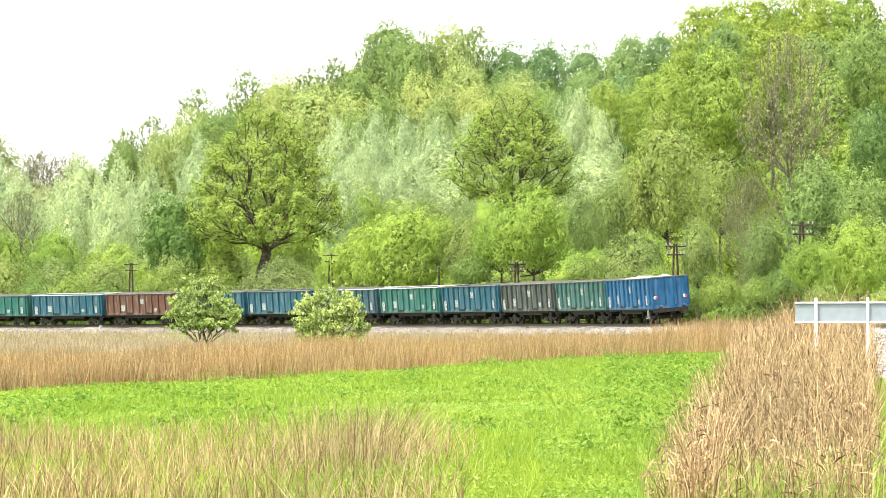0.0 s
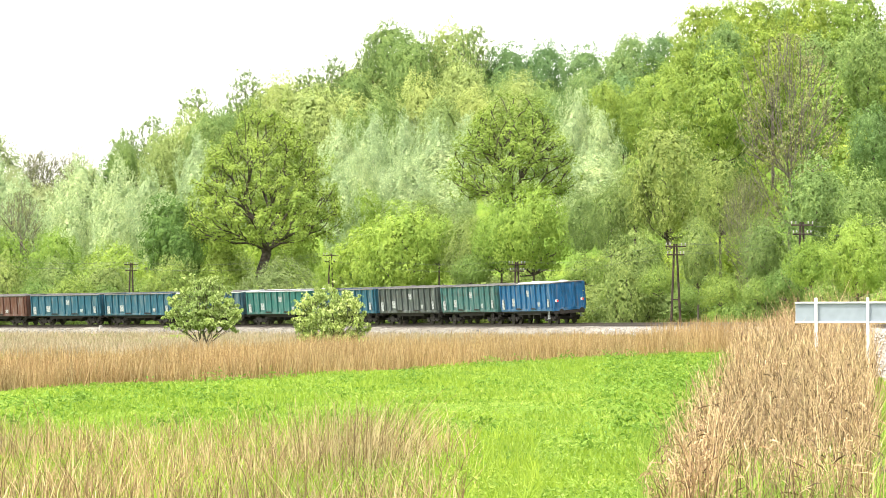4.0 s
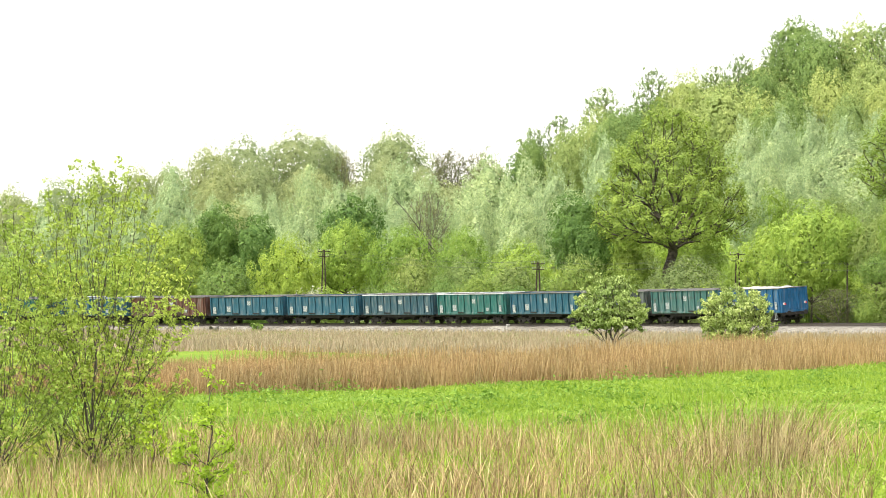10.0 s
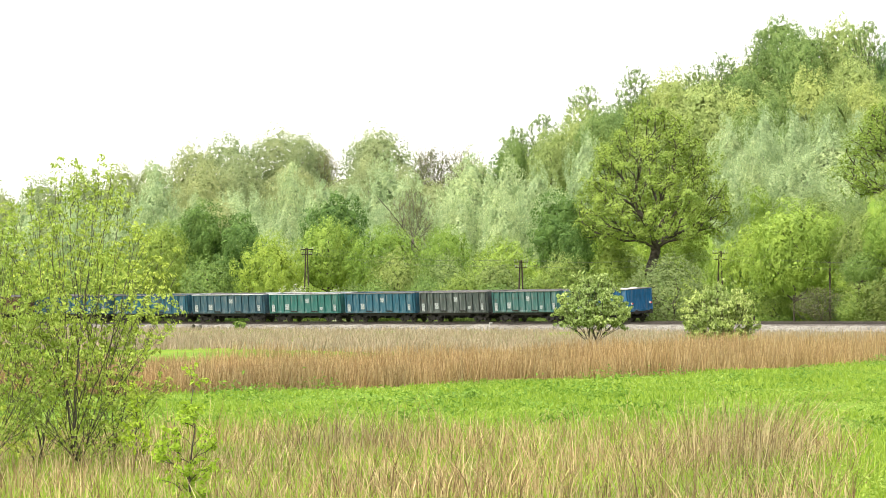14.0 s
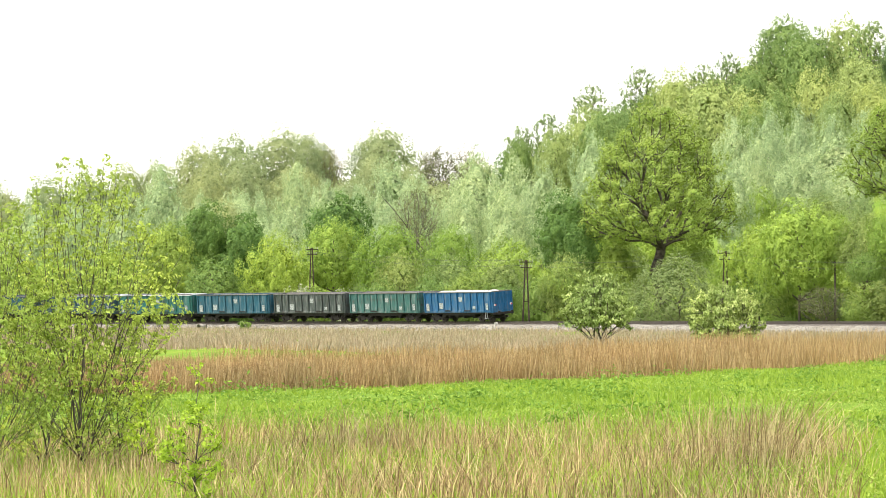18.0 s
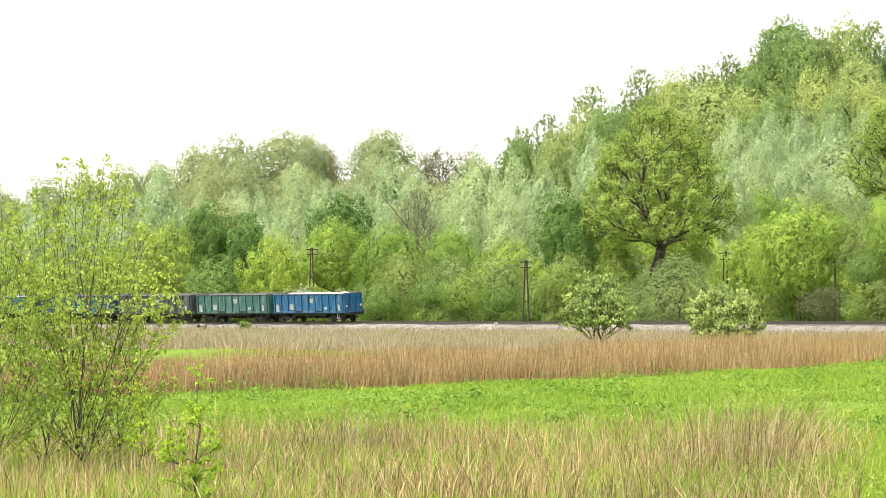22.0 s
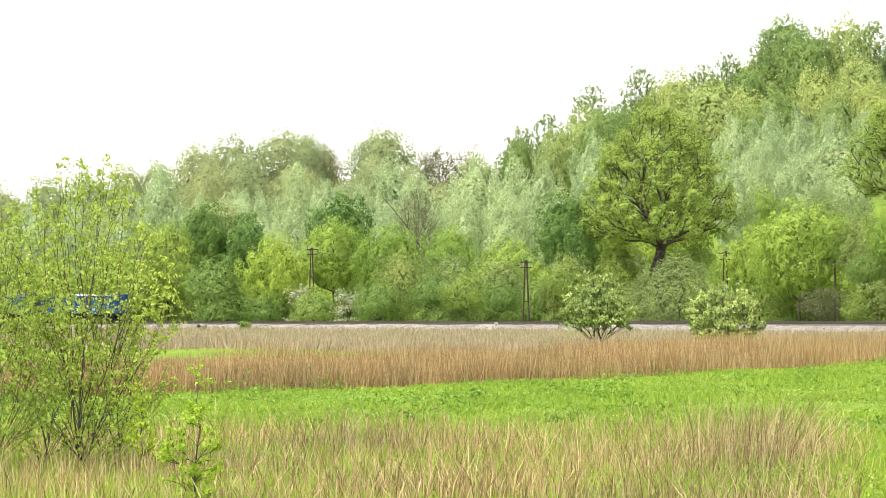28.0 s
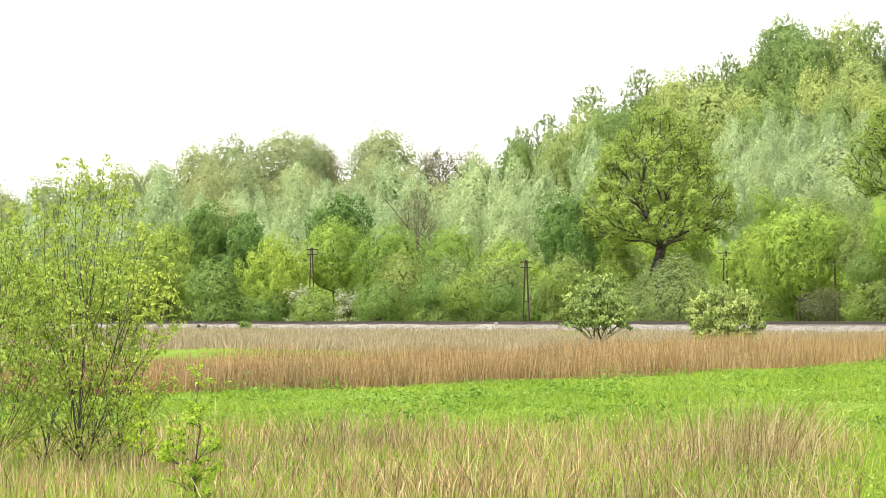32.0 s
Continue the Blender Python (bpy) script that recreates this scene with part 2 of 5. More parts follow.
def leaf_quads(rng, centres, size, slim=0.6, flat=0.5, droop=0.0, facing=None, sides=4):
    """One bent rhomb for each centre, turned at random; flat leans them level, facing turns them outwards."""
    n = len(centres)
    normal = rng.normal(size=(n, 3))
    if facing is None:
        normal[:, 2] = np.abs(normal[:, 2]) + flat
    else:
        normal = normal * 0.38 + facing * 1.2
        normal[:, 2] += flat
    normal /= np.linalg.norm(normal, axis=1)[:, None]
    along = np.cross(normal, rng.normal(size=(n, 3)))
    along[:, 2] -= droop * np.linalg.norm(along, axis=1)
    along /= np.linalg.norm(along, axis=1)[:, None] + 1e-9
    if droop < 0:
        along = -along
    across = np.cross(normal, along)
    s = np.asarray(size).reshape(-1, 1) * rng.uniform(0.55, 1.35, n)[:, None]
    if sides == 3:
        v = np.stack([centres - along * s * 0.55, centres + along * s * 0.3 + across * s * 0.55 * slim, centres + along * s * 0.3 - across * s * 0.55 * slim], 1)
        return v.reshape(-1, 3), np.arange(3 * n, dtype=np.int32).reshape(-1, 3)
    v = np.stack([centres - along * s * 0.5, centres + across * s * 0.5 * slim, centres + along * s * 0.5, centres - across * s * 0.5 * slim], 1)
    v[:, 1::2] += (normal * s * 0.14)[:, None, :]
    return v.reshape(-1, 3), np.arange(4 * n, dtype=np.int32).reshape(-1, 4)


def blades(rng, base, height, width, bend=0.25, lean=None, pieces=2):
    """Grass: a tapering two-piece blade for each foot."""
    n = len(base)
    a = rng.uniform(0, 2 * math.pi, n)
    side = np.stack([np.cos(a), np.sin(a), np.zeros(n)], 1)
    way = rng.normal(size=(n, 3)) * bend
    way[:, 2] = 0
    if lean is not None:
        way += lean
    h = np.asarray(height).reshape(-1, 1) * np.ones((n, 1))
    w = np.asarray(width).reshape(-1, 1) * np.ones((n, 1))
    up = np.array([[0, 0, 1.0]])
    mid = base + way * h * 0.3 + up * h * 0.6
    top = base + way * h + up * h
    if pieces == 1:
        v = np.stack([base - side * w, base + side * w, top + side * w * 0.3, top - side * w * 0.3], 1).reshape(-1, 3)
        return v, np.arange(4 * n, dtype=np.int32).reshape(-1, 4)
    v = np.stack([base - side * w, base + side * w, mid + side * w * 0.8, mid - side * w * 0.8, top + side * w * 0.15, top - side * w * 0.15], 1).reshape(-1, 3)
    k = np.arange(0, 6 * n, 6)[:, None]
    return v, np.concatenate([np.hstack([k, k + 1, k + 2, k + 3]), np.hstack([k + 3, k + 2, k + 4, k + 5])])


# ---- the lie of the land ----
BEARING = [-30, -9, -6, -3, 0, 2, 4, 6, 8, 10, 12, 14, 16, 30]
FOOT = [470, 437, 417, 395, 371, 354, 335, 315, 292, 267, 238, 212, 190, 150]
RIDGE = [640, 640, 630, 620, 600, 580, 560, 540, 520, 490, 430, 340, 310, 280]
CREST = [10, 12, 17, 21, 18.5, 24.5, 32, 37, 33.5, 28, 28, 22, 19, 15]


def ground_height(x, y):
    """Level meadow in front, a wooded hill beyond the railway."""
    x, y = np.asarray(x, float), np.asarray(y, float)
    far, turn = np.hypot(x, y), np.degrees(np.arctan2(x, y))
    foot, ridge, crest = (np.interp(turn, BEARING, k) for k in (FOOT, RIDGE, CREST))
    u = np.clip((far - foot) / (ridge - foot), 0, 1)
    fade = np.clip((60 - np.abs(turn)) / 30, 0, 1)
    return crest * fade * (0.6 * u + 0.4 * u * u * (3 - 2 * u)) * (far > 1)


def spot(turn, far):
    """x, y and ground height at a bearing and a distance from the viewpoint."""
    a = radians(turn)
    x, y = far * math.sin(a), far * math.cos(a)
    return x, y, float(ground_height(x, y))


def ground():
    turns = np.concatenate([np.arange(-180, -24, 6), np.arange(-24, 32, 0.8), np.arange(32, 180, 6)])
    fars = np.concatenate([[0.0, 0.5, 4, 10, 18], np.arange(24, 180, 3), np.arange(180, 700, 10), [760, 900, 1200, 1700, 2500, 4000]])
    t, d = np.meshgrid(np.radians(turns), fars)
    x, y = d * np.sin(t), d * np.cos(t)
    z = ground_height(x, y)
    rng = np.random.default_rng(3)
    z = z + rng.normal(size=z.shape) * np.where(d < 200, 0.03, 0.15) * (d > 12)
    n = len(turns)
    i, j = np.meshgrid(np.arange(n), np.arange(len(fars) - 1))
    k = (i + 1) % n
    f = np.stack([j * n + i, j * n + k, (j + 1) * n + k, (j + 1) * n + i], -1).reshape(-1, 4)
    me = mesh_of("ground", np.stack([x, y, z], -1).reshape(-1, 3), f[:, ::-1], GROUND, True)
    tagged(new("ground", me), "grassy valley floor rising to a wooded hill", "ground", kind="structure")


ground()

# ---- the railway: a curve that bends to the left as it leads away ----
BEND = 0.004374
STEP = 1.0
_s = np.arange(-260, 640, STEP)
_k = np.interp(_s, [40, 90, 345, 420], [0.0, BEND, BEND, 0.0])
_h = np.cumsum(_k) * STEP
_h += -0.00415 - np.interp(100, _s, _h)
_x = 44.96 + np.cumsum(-np.sin(_h)) * STEP
_y = 213.7 + np.cumsum(np.cos(_h)) * STEP
_x += 44.96 - np.interp(100, _s, _x)
_y += 213.7 - np.interp(100, _s, _y)
CANT = 0.0818


def track(s, side=0.0, up=0.0, cant=True):
    """A place on the line: metres along it, to its left (the inside of the bend) and above the rails."""
    a = np.interp(s, _s, _h)
    c = CANT * np.interp(s, [40, 90, 345, 420], [0, 1, 1, 0]) if cant else 0.0
    flat = side * np.cos(c) + up * np.sin(c)
    z = 1.48 - 0.00158 * s - side * np.sin(c) + up * np.cos(c)
    return np.stack([np.interp(s, _s, _x) - np.cos(a) * flat, np.interp(s, _s, _y) - np.sin(a) * flat, z + 0 * s], -1)


def swept(profile, s, closed=False):
    """Corners and quads of a profile of (side, up) drawn along the line."""
    rows = np.stack([track(s, a, b) for a, b in profile], 1)
    n, m = len(s), len(profile)
    i, j = np.meshgrid(np.arange(n - 1), np.arange(m if closed else m - 1), indexing="ij")
    k = (j + 1) % m
    return rows.reshape(-1, 3), np.stack([i * m + j, i * m + k, (i + 1) * m + k, (i + 1) * m + j], -1).reshape(-1, 4)


def railway():
    s = np.arange(-250, 630, 2.0)
    rng = np.random.default_rng(5)
    v, f = swept([(4.6, -1.75), (3.4, -1.1), (2.3, -0.36), (1.9, -0.22), (-1.9, -0.22), (-2.3, -0.36), (-3.6, -1.2), (-4.8, -1.9)], s)
    v = v + rng.normal(size=v.shape) * 0.04
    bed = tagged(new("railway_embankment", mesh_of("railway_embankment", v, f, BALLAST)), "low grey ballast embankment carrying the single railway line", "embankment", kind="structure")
    line = tagged(new("railway_track"), "single curved railway track on pale ballast", "railway track", kind="structure")
    head = [(0.0355, 0.0), (0.0355, -0.035), (0.01, -0.05), (0.01, -0.13), (0.07, -0.155), (-0.07, -0.155), (-0.01, -0.13), (-0.01, -0.05), (-0.0355, -0.035), (-0.0355, 0.0)]
    for side in (0.7525, -0.7525):
        v, f = swept([(side + a, b) for a, b in head], s, True)
        child("rail", mesh_of("rail", v, f, RAIL_STEEL), line)
    bm = bmesh.new()
    box(bm, -1.3, -0.13, -0.36, 1.3, 0.13, -0.15)
    me = bpy.data.meshes.new("sleeper")
    bm.to_mesh(me)
    bm.free()
    me.materials.append(SLEEPER)
    for k in range(290):
        t = 20 + k * 1.2
        child("sleeper", me, line, track_pose(t))
    # loose stones on the flank that the viewpoint sees nearest
    n = 9000
    t = rng.uniform(-60, 120, n)
    side = rng.uniform(1.6, 4.6, n)
    up = np.interp(side, [1.9, 2.3, 3.4, 4.6], [-0.22, -0.36, -1.1, -1.75]) + 0.02
    c = track(t, side, up)
    r = rng.uniform(0.04, 0.11, n)[:, None, None]
    octa = np.array([(1, 0, 0), (0, 1, 0), (-1, 0, 0), (0, -1, 0), (0, 0, 0.8), (0, 0, -0.8)])[None] * rng.uniform(0.6, 1.3, (n, 6, 1))
    v = (c[:, None, :] + octa * r).reshape(-1, 3)
    tri = np.array([(0, 1, 4), (1, 2, 4), (2, 3, 4), (3, 0, 4), (1, 0, 5), (2, 1, 5), (3, 2, 5), (0, 3, 5)])
    f = (np.arange(n)[:, None, None] * 6 + tri[None]).reshape(-1, 3)
    tagged(new("ballast_stones", mesh_of("ballast_stones", v, f, STONE)), "loose grey ballast stones on the embankment's flank", "stones", kind="stuff")


def track_pose(s, ahead=0.5):
    """A frame on the line: x to its right, y ahead, z up, leaning with the bend."""
    p, q = track(np.float64(s) - ahead), track(np.float64(s) + ahead)
    y = Vector(q - p).normalized()
    left = Vector(track(np.float64(s), 1.0) - track(np.float64(s)))
    x = (-left - y * (-left).dot(y)).normalized()
    z = x.cross(y)
    o = (p + q) / 2
    return Matrix(((x.x, y.x, z.x, o[0]), (x.y, y.y, z.y, o[1]), (x.z, y.z, z.z, o[2]), (0, 0, 0, 1)))


railway()

# ---- the goods train ----
WAGON = 14.04
RIBS = 11
LIVERY = ["blue", "teal", "grey", "sea", "green", "slate", "sea", "sea", "brown", "sea", "green", "sea", "teal", "sea"]
SAY = {"blue": "bright blue", "teal": "faded teal-green", "grey": "dirty grey-green", "sea": "weathered sea-blue",
       "green": "sea-green", "slate": "dull slate-blue", "brown": "rusty brown-red"}
WAGONS, WHEELSETS = [], []
SHARED = {}


def shared(key, make, mat):
    """The one mesh for alike parts of one colour."""
    if key not in SHARED:
        bm = bmesh.new()
        make(bm)
        me = bpy.data.meshes.new(key[0])
        bm.to_mesh(me)
        bm.free()
        me.materials.append(mat)
        SHARED[key] = me
    return SHARED[key]


def side_wall(bm):
    box(bm, -0.03, -6.38, 1.32, 0.03, 6.38, 3.36)
    box(bm, -0.03, -6.40, 1.14, 0.09, 6.40, 1.36, 0.02)


def side_rib(bm):
    vs = box(bm, 0, -0.075, 1.36, 0.16, 0.075, 3.34, 0.02)
    for v in vs:
        if v.is_valid and v.co.x > 0.06 and v.co.z > 2:
            v.co.x -= 0.03


def end_wall(bm):
    box(bm, -1.40, -0.03, 1.30, 1.40, 0.03, 3.42)
    box(bm, -1.42, -0.03, 1.12, 1.42, 0.10, 1.36, 0.02)


def end_rib(bm):
    box(bm, -0.08, 0.0, 1.36, 0.08, 0.13, 3.36, 0.02)


def rim(bm):
    for x in (-1.43, 1.43):
        box(bm, x - 0.06, -6.42, 3.35, x + 0.06, 6.42, 3.43, 0.02)
    for y in (-6.40, 6.40):
        box(bm, -1.37, y - 0.06, 3.36, 1.37, y + 0.06, 3.46, 0.02)


def underframe(bm):
    box(bm, -1.35, -6.35, 1.02, 1.35, 6.35, 1.18)
    for x in (-0.35, 0.35):
        box(bm, x - 0.08, -6.3, 0.74, x + 0.08, 6.3, 1.02)
    for y in (-6.35, 6.35):
        box(bm, -1.3, y - 0.12, 0.86, 1.3, y + 0.12, 1.16)
    for x in (-1.2, 1.2):
        box(bm, x - 0.05, -3.0, 0.82, x + 0.05, 3.0, 1.02)


def brake_gear(bm):
    rod(bm, (0.6, -1.6, 0.72), (0.6, 0.2, 0.72), 0.18, n=12)
    box(bm, -0.9, 0.7, 0.55, 0.9, 1.3, 0.95, 0.04)
    # centre box and cross levers, added to fill in the shade below the floor
    box(bm, -0.28, -3.3, 0.5, 0.28, 3.3, 0.74, 0.03)
    for y in (-2.4, -0.6, 2.2):
        box(bm, -1.1, y - 0.09, 0.5, 1.1, y + 0.09, 0.82, 0.02)
    rod(bm, (-0.5, -2.6, 0.6), (-0.5, 2.6, 0.6), 0.035)
    rod(bm, (0.9, -3.2, 0.62), (0.9, 3.2, 0.62), 0.03)


def bogie_frame(bm):
    for x in (-1.0, 1.0):
        box(bm, x - 0.07, -1.45, 0.46, x + 0.07, 1.45, 0.66, 0.03)
        box(bm, x - 0.11, -0.4, 0.30, x + 0.11, 0.4, 0.80, 0.04)
    box(bm, -1.0, -0.2, 0.5, 1.0, 0.2, 0.86)
    for y in (-1.42, 1.42):
        box(bm, -0.95, y - 0.06, 0.48, 0.95, y + 0.06, 0.62)


def axle_box(bm):
    box(bm, -0.12, -0.2, -0.17, 0.12, 0.2, 0.2, 0.04)


def wheelset(bm):
    rod(bm, (-0.98, 0, 0), (0.98, 0, 0), 0.075, n=10)
    for x in (-0.75, 0.75):
        o = 1 if x > 0 else -1
        rod(bm, (x - 0.065, 0, 0), (x + 0.065, 0, 0), 0.46, n=24)
        rod(bm, (x - o * 0.085, 0, 0), (x - o * 0.06, 0, 0), 0.488, n=24)
        for k in range(4):
            a = k * math.pi / 2
            box(bm, x + o * 0.065, -0.05 + 0.25 * math.cos(a), -0.05 + 0.25 * math.sin(a), x + o * 0.085, 0.05 + 0.25 * math.cos(a), 0.05 + 0.25 * math.sin(a))


def buffer(bm):
    rod(bm, (0, 0, 0), (0, 0.42, 0), 0.10, n=12)
    rod(bm, (0, 0.42, 0), (0, 0.60, 0), 0.065, n=12)
    rod(bm, (0, 0.57, 0), (0, 0.62, 0), 0.22, n=16)


def drawgear(bm):
    rod(bm, (0, 0, 0), (0, 0.30, -0.02), 0.05)
    for k in range(3):
        rod(bm, (-0.07, 0.28, -0.08 - 0.16 * k), (0.07, 0.28, -0.08 - 0.16 * k), 0.03)
    for x in (-0.07, 0.07):
        rod(bm, (x, 0.28, 0), (x, 0.28, -0.45), 0.022)


def step(bm):
    for y in (-0.16, 0.16):
        box(bm, -0.02, y - 0.025, 0.50, 0.03, y + 0.025, 1.16)
    box(bm, -0.08, -0.18, 0.48, 0.12, 0.18, 0.53)


def door(bm):
    box(bm, 0.03, -0.62, 1.42, 0.075, 0.62, 3.2, 0.015)


def latch(bm):
    box(bm, 0.06, -0.6, 1.30, 0.17, 0.6, 1.40, 0.015)


def mark(w, h):
    return lambda bm: box(bm, 0.0, -w / 2, -h / 2, 0.008, w / 2, h / 2)


def tail_disc(bm):
    rod(bm, (0, 0, 0), (0, 0.03, 0), 0.12, n=20)


def heap(seed, high):
    def make(bm):
        r = random.Random(seed)
        nx, ny = 9, 40
        grid = []
        for i in range(nx):
            for j in range(ny):
                x, y = -1.36 + 2.72 * i / (nx - 1), -6.33 + 12.66 * j / (ny - 1)
                ends = min(1, (6.33 - abs(y)) / 1.2)
                z = 2.95 + high * (1 - (x / 1.36) ** 2) * ends + (0.2 if seed == 0 else 0.1) * noise.noise((x * 1.3, y * 0.9, seed)) + r.uniform(-0.02, 0.02)
                grid.append(bm.verts.new((x, y, z)))
        for i in range(nx - 1):
            for j in range(ny - 1):
                bm.faces.new((grid[i * ny + j], grid[(i + 1) * ny + j], grid[(i + 1) * ny + j + 1], grid[i * ny + j + 1]))
    return make


def goods_wagon(index, livery):
    mat = PAINT[livery]
    load = "pale heaped stone" if index == 0 else "coal"
    top = tagged(new("goods_wagon"), f"{SAY[livery]} ribbed open goods wagon with {load}", "goods wagon", "wagons of the train")
    turned = pose(0, 0, 0, 0, 0, 180)
    for side in (1, -1):
        m = pose(1.36, 0, 0) if side > 0 else turned @ pose(1.36, 0, 0)
        wall = child("side_wall", shared(("side_wall", livery), side_wall, mat), top, m)
        for k in range(RIBS):
            y = -6.22 + 12.44 * k / (RIBS - 1)
            child("rib", shared(("rib", livery), side_rib, mat), wall, pose(0.03, y, 0))
        for y in (-1.87, 1.87):
            child("door", shared(("door", livery), door, mat), wall, pose(0, y, 0))
            child("latch", shared(("latch",), latch, DARK_STEEL), wall, pose(0, y, 0))
        r = random.Random(index * 2 + side)
        for y, z, w, h in ((-5.6, 1.75, 0.55, 0.85), (-3.11, 1.9, 0.7, 0.65), (0.62, 2.62, 0.62, 0.5), (3.11, 1.7, 0.5, 0.35), (5.65, 1.8, 0.4, 0.7)):
            if r.random() < 0.85:
                child("marking", shared(("marking", w, h), mark(w, h), WORN_WHITE), wall, pose(0.164 if abs(y) > 5 else 0.078, y, z), "worn white lettering panel")
        child("step", shared(("step", index == 0), step, WORN_WHITE if index == 0 else DARK_STEEL), wall, pose(0.03, -5.3 * side, 0))
    for end in (1, -1):
        m = pose(0, 6.38, 0) if end > 0 else turned @ pose(0, 6.38, 0)
        wall = child("end_wall", shared(("end_wall", livery), end_wall, mat), top, m)
        for x in (-1.3, -0.45, 0.45, 1.3):
            child("rib", shared(("end_rib", livery), end_rib, mat), wall, pose(x, 0.03, 0))
        for x in (-0.875, 0.875):
            child("buffer", shared(("buffer",), buffer, DARK_STEEL), top, m @ pose(x, 0.02, 1.05))
        child("drawgear", shared(("drawgear",), drawgear, DARK_STEEL), top, m @ pose(0, 0.05, 1.0))
        if index == 0 and end < 0:
            for x in (-1.1, 1.1):
                child("tail_disc", shared(("tail_disc",), tail_disc, WHITE), wall, pose(x, 0.17, 1.95), "white and red tail disc")
                child("tail_disc_centre", shared(("tail_disc_centre",), lambda bm: rod(bm, (0, 0, 0), (0, 0.012, 0), 0.085, n=20), RED), wall, pose(x - 0.08, 0.202, 1.93), "red half of the tail disc")
    child("rim", shared(("rim", index in (4, 5, 9)), rim, RIM if index in (4, 5, 9) else DULL_RIM), top)
    child("underframe", shared(("underframe",), underframe, DARK_STEEL), top)
    child("brake_gear", shared(("brake_gear",), brake_gear, DARK_STEEL), top)
    child("load", shared(("load", index), heap(index, 0.53 if index == 0 else 0.42 + 0.08 * (index % 3)), PALE_LOAD if index == 0 else COAL), top, None, load)
    for y in (-4.5, 4.5):
        b = child("bogie", shared(("bogie",), bogie_frame, DARK_STEEL), top, pose(0, y, 0))
        for dy in (-0.9, 0.9):
            w = child("wheelset", shared(("wheelset",), wheelset, WHEEL_STEEL), b, pose(0, dy, 0.46))
            WHEELSETS.append((w, dy, index))
            for x in (-1.0, 1.0):
                child("axle_box", shared(("axle_box",), axle_box, DARK_STEEL), b, pose(x, dy, 0.46))
    WAGONS.append(top)


for index, livery in enumerate(LIVERY):
    goods_wagon(index, livery)


# ---- trees and shrubs ----
def plant(seed, high, outline, stems=1, limbs=16, subs=4, leaves=2500, leaf=0.42, clump=0.55, lift=0.35, girth=0.03, slim=0.6, flat=0.5, droop=0.0, low=0.25, splay=0.5, inner=0.45, lobe=0.0, tallish=1.0, taper=1.0, stout=0.55, sides=3, lead=0.93):
    """Wood and leaves of a plant. outline: half width over height, as fractions of the height."""
    rng = np.random.default_rng(seed)
    zs, rs = zip(*outline)
    wood, tips, ends = Wood(), [], []
    for st in range(stems):
        a0 = 2 * math.pi * (st + rng.uniform(-0.3, 0.3)) / max(stems, 1)
        foot = np.array([math.cos(a0), math.sin(a0), 0]) * (0.015 * high if stems > 1 else 0)
        tall = high * (rng.uniform(0.75, 0.95) if stems > 1 else lead)
        out = splay * rng.uniform(0.4, 1.0) * max(rs) * high if stems > 1 else rng.uniform(-0.03, 0.03) * high
        pts = []
        for i in range(7):
            u = i / 6
            q = foot + np.array([math.cos(a0) * out * u ** 1.2, math.sin(a0) * out * u ** 1.2, tall * u])
            q[:2] += rng.normal(size=2) * high * 0.008 * (0 < i)
            pts.append(q)
        r0 = girth * high / (stems ** 0.5)
        wood.limb([pts[0] - (0, 0, 0.3)] + pts, [r0 * 1.25] + [r0 * (1 - 0.98 * i / 6) ** taper + 0.004 for i in range(7)], 7 if stems == 1 else 5)
        per = max(2, limbs // stems)
        for k in range(per):
            u = low + (0.96 - low) * (k + rng.uniform(0, 0.9)) / per
            i = min(int(u * 6), 5)
            root = pts[i] + (pts[i + 1] - pts[i]) * (u * 6 - i)
            a = 2.4 * k + rng.uniform(-0.5, 0.5) + st
            z1 = min(root[2] + lift * high * 0.3 * rng.uniform(0.3, 1.2) * (0.35 + 0.9 * u), high * 0.98)
            r1 = np.interp(z1 / high, zs, rs) * high * rng.uniform(0.72, 1.05)
            tip = np.array([math.cos(a) * r1, math.sin(a) * r1, z1])
            if stems > 1:
                tip[:2] = tip[:2] * 0.75 + root[:2] * 0.5
            bow = (root + tip) / 2 + np.array([0, 0, -0.04 * high if lift > 0.5 else 0.02 * high]) + rng.normal(size=3) * 0.02 * high
            path = [root, (root * 0.55 + bow * 0.45), bow, bow * 0.5 + tip * 0.5, tip]
            path = [q + rng.normal(size=3) * 0.008 * high for q in path]
            thick = r0 * (1 - 0.85 * u)  * stout + 0.0005 * high
            wood.limb(path, [thick, thick * 0.8, thick * 0.6, thick * 0.35, thick * 0.12], 5)
            for j in range(subs):
                v = inner + (1 - inner) * (j + rng.uniform(0, 1)) / subs
                m = min(int(v * 4), 3)
                fork = path[m] + (path[m + 1] - path[m]) * (v * 4 - m)
                go = rng.normal(size=3)
                go[2] = abs(go[2]) * 0.6 + 0.1 - droop * 0.8
                go *= 0.28 * np.linalg.norm(tip - root) / (np.linalg.norm(go) + 1e-9) * rng.uniform(0.6, 1.3)
                end = fork + go
                wood.limb([fork, fork + go * 0.5 + rng.normal(size=3) * 0.006 * high, end], [thick * 0.3, thick * 0.2, thick * 0.07], 3)
                tips += [fork * 0.4 + end * 0.6, end]
            tips.append(tip)
            ends += [tip, path[3]]
        tips.append(pts[-1])
        ends.append(pts[-1])
    tips = np.array(tips)
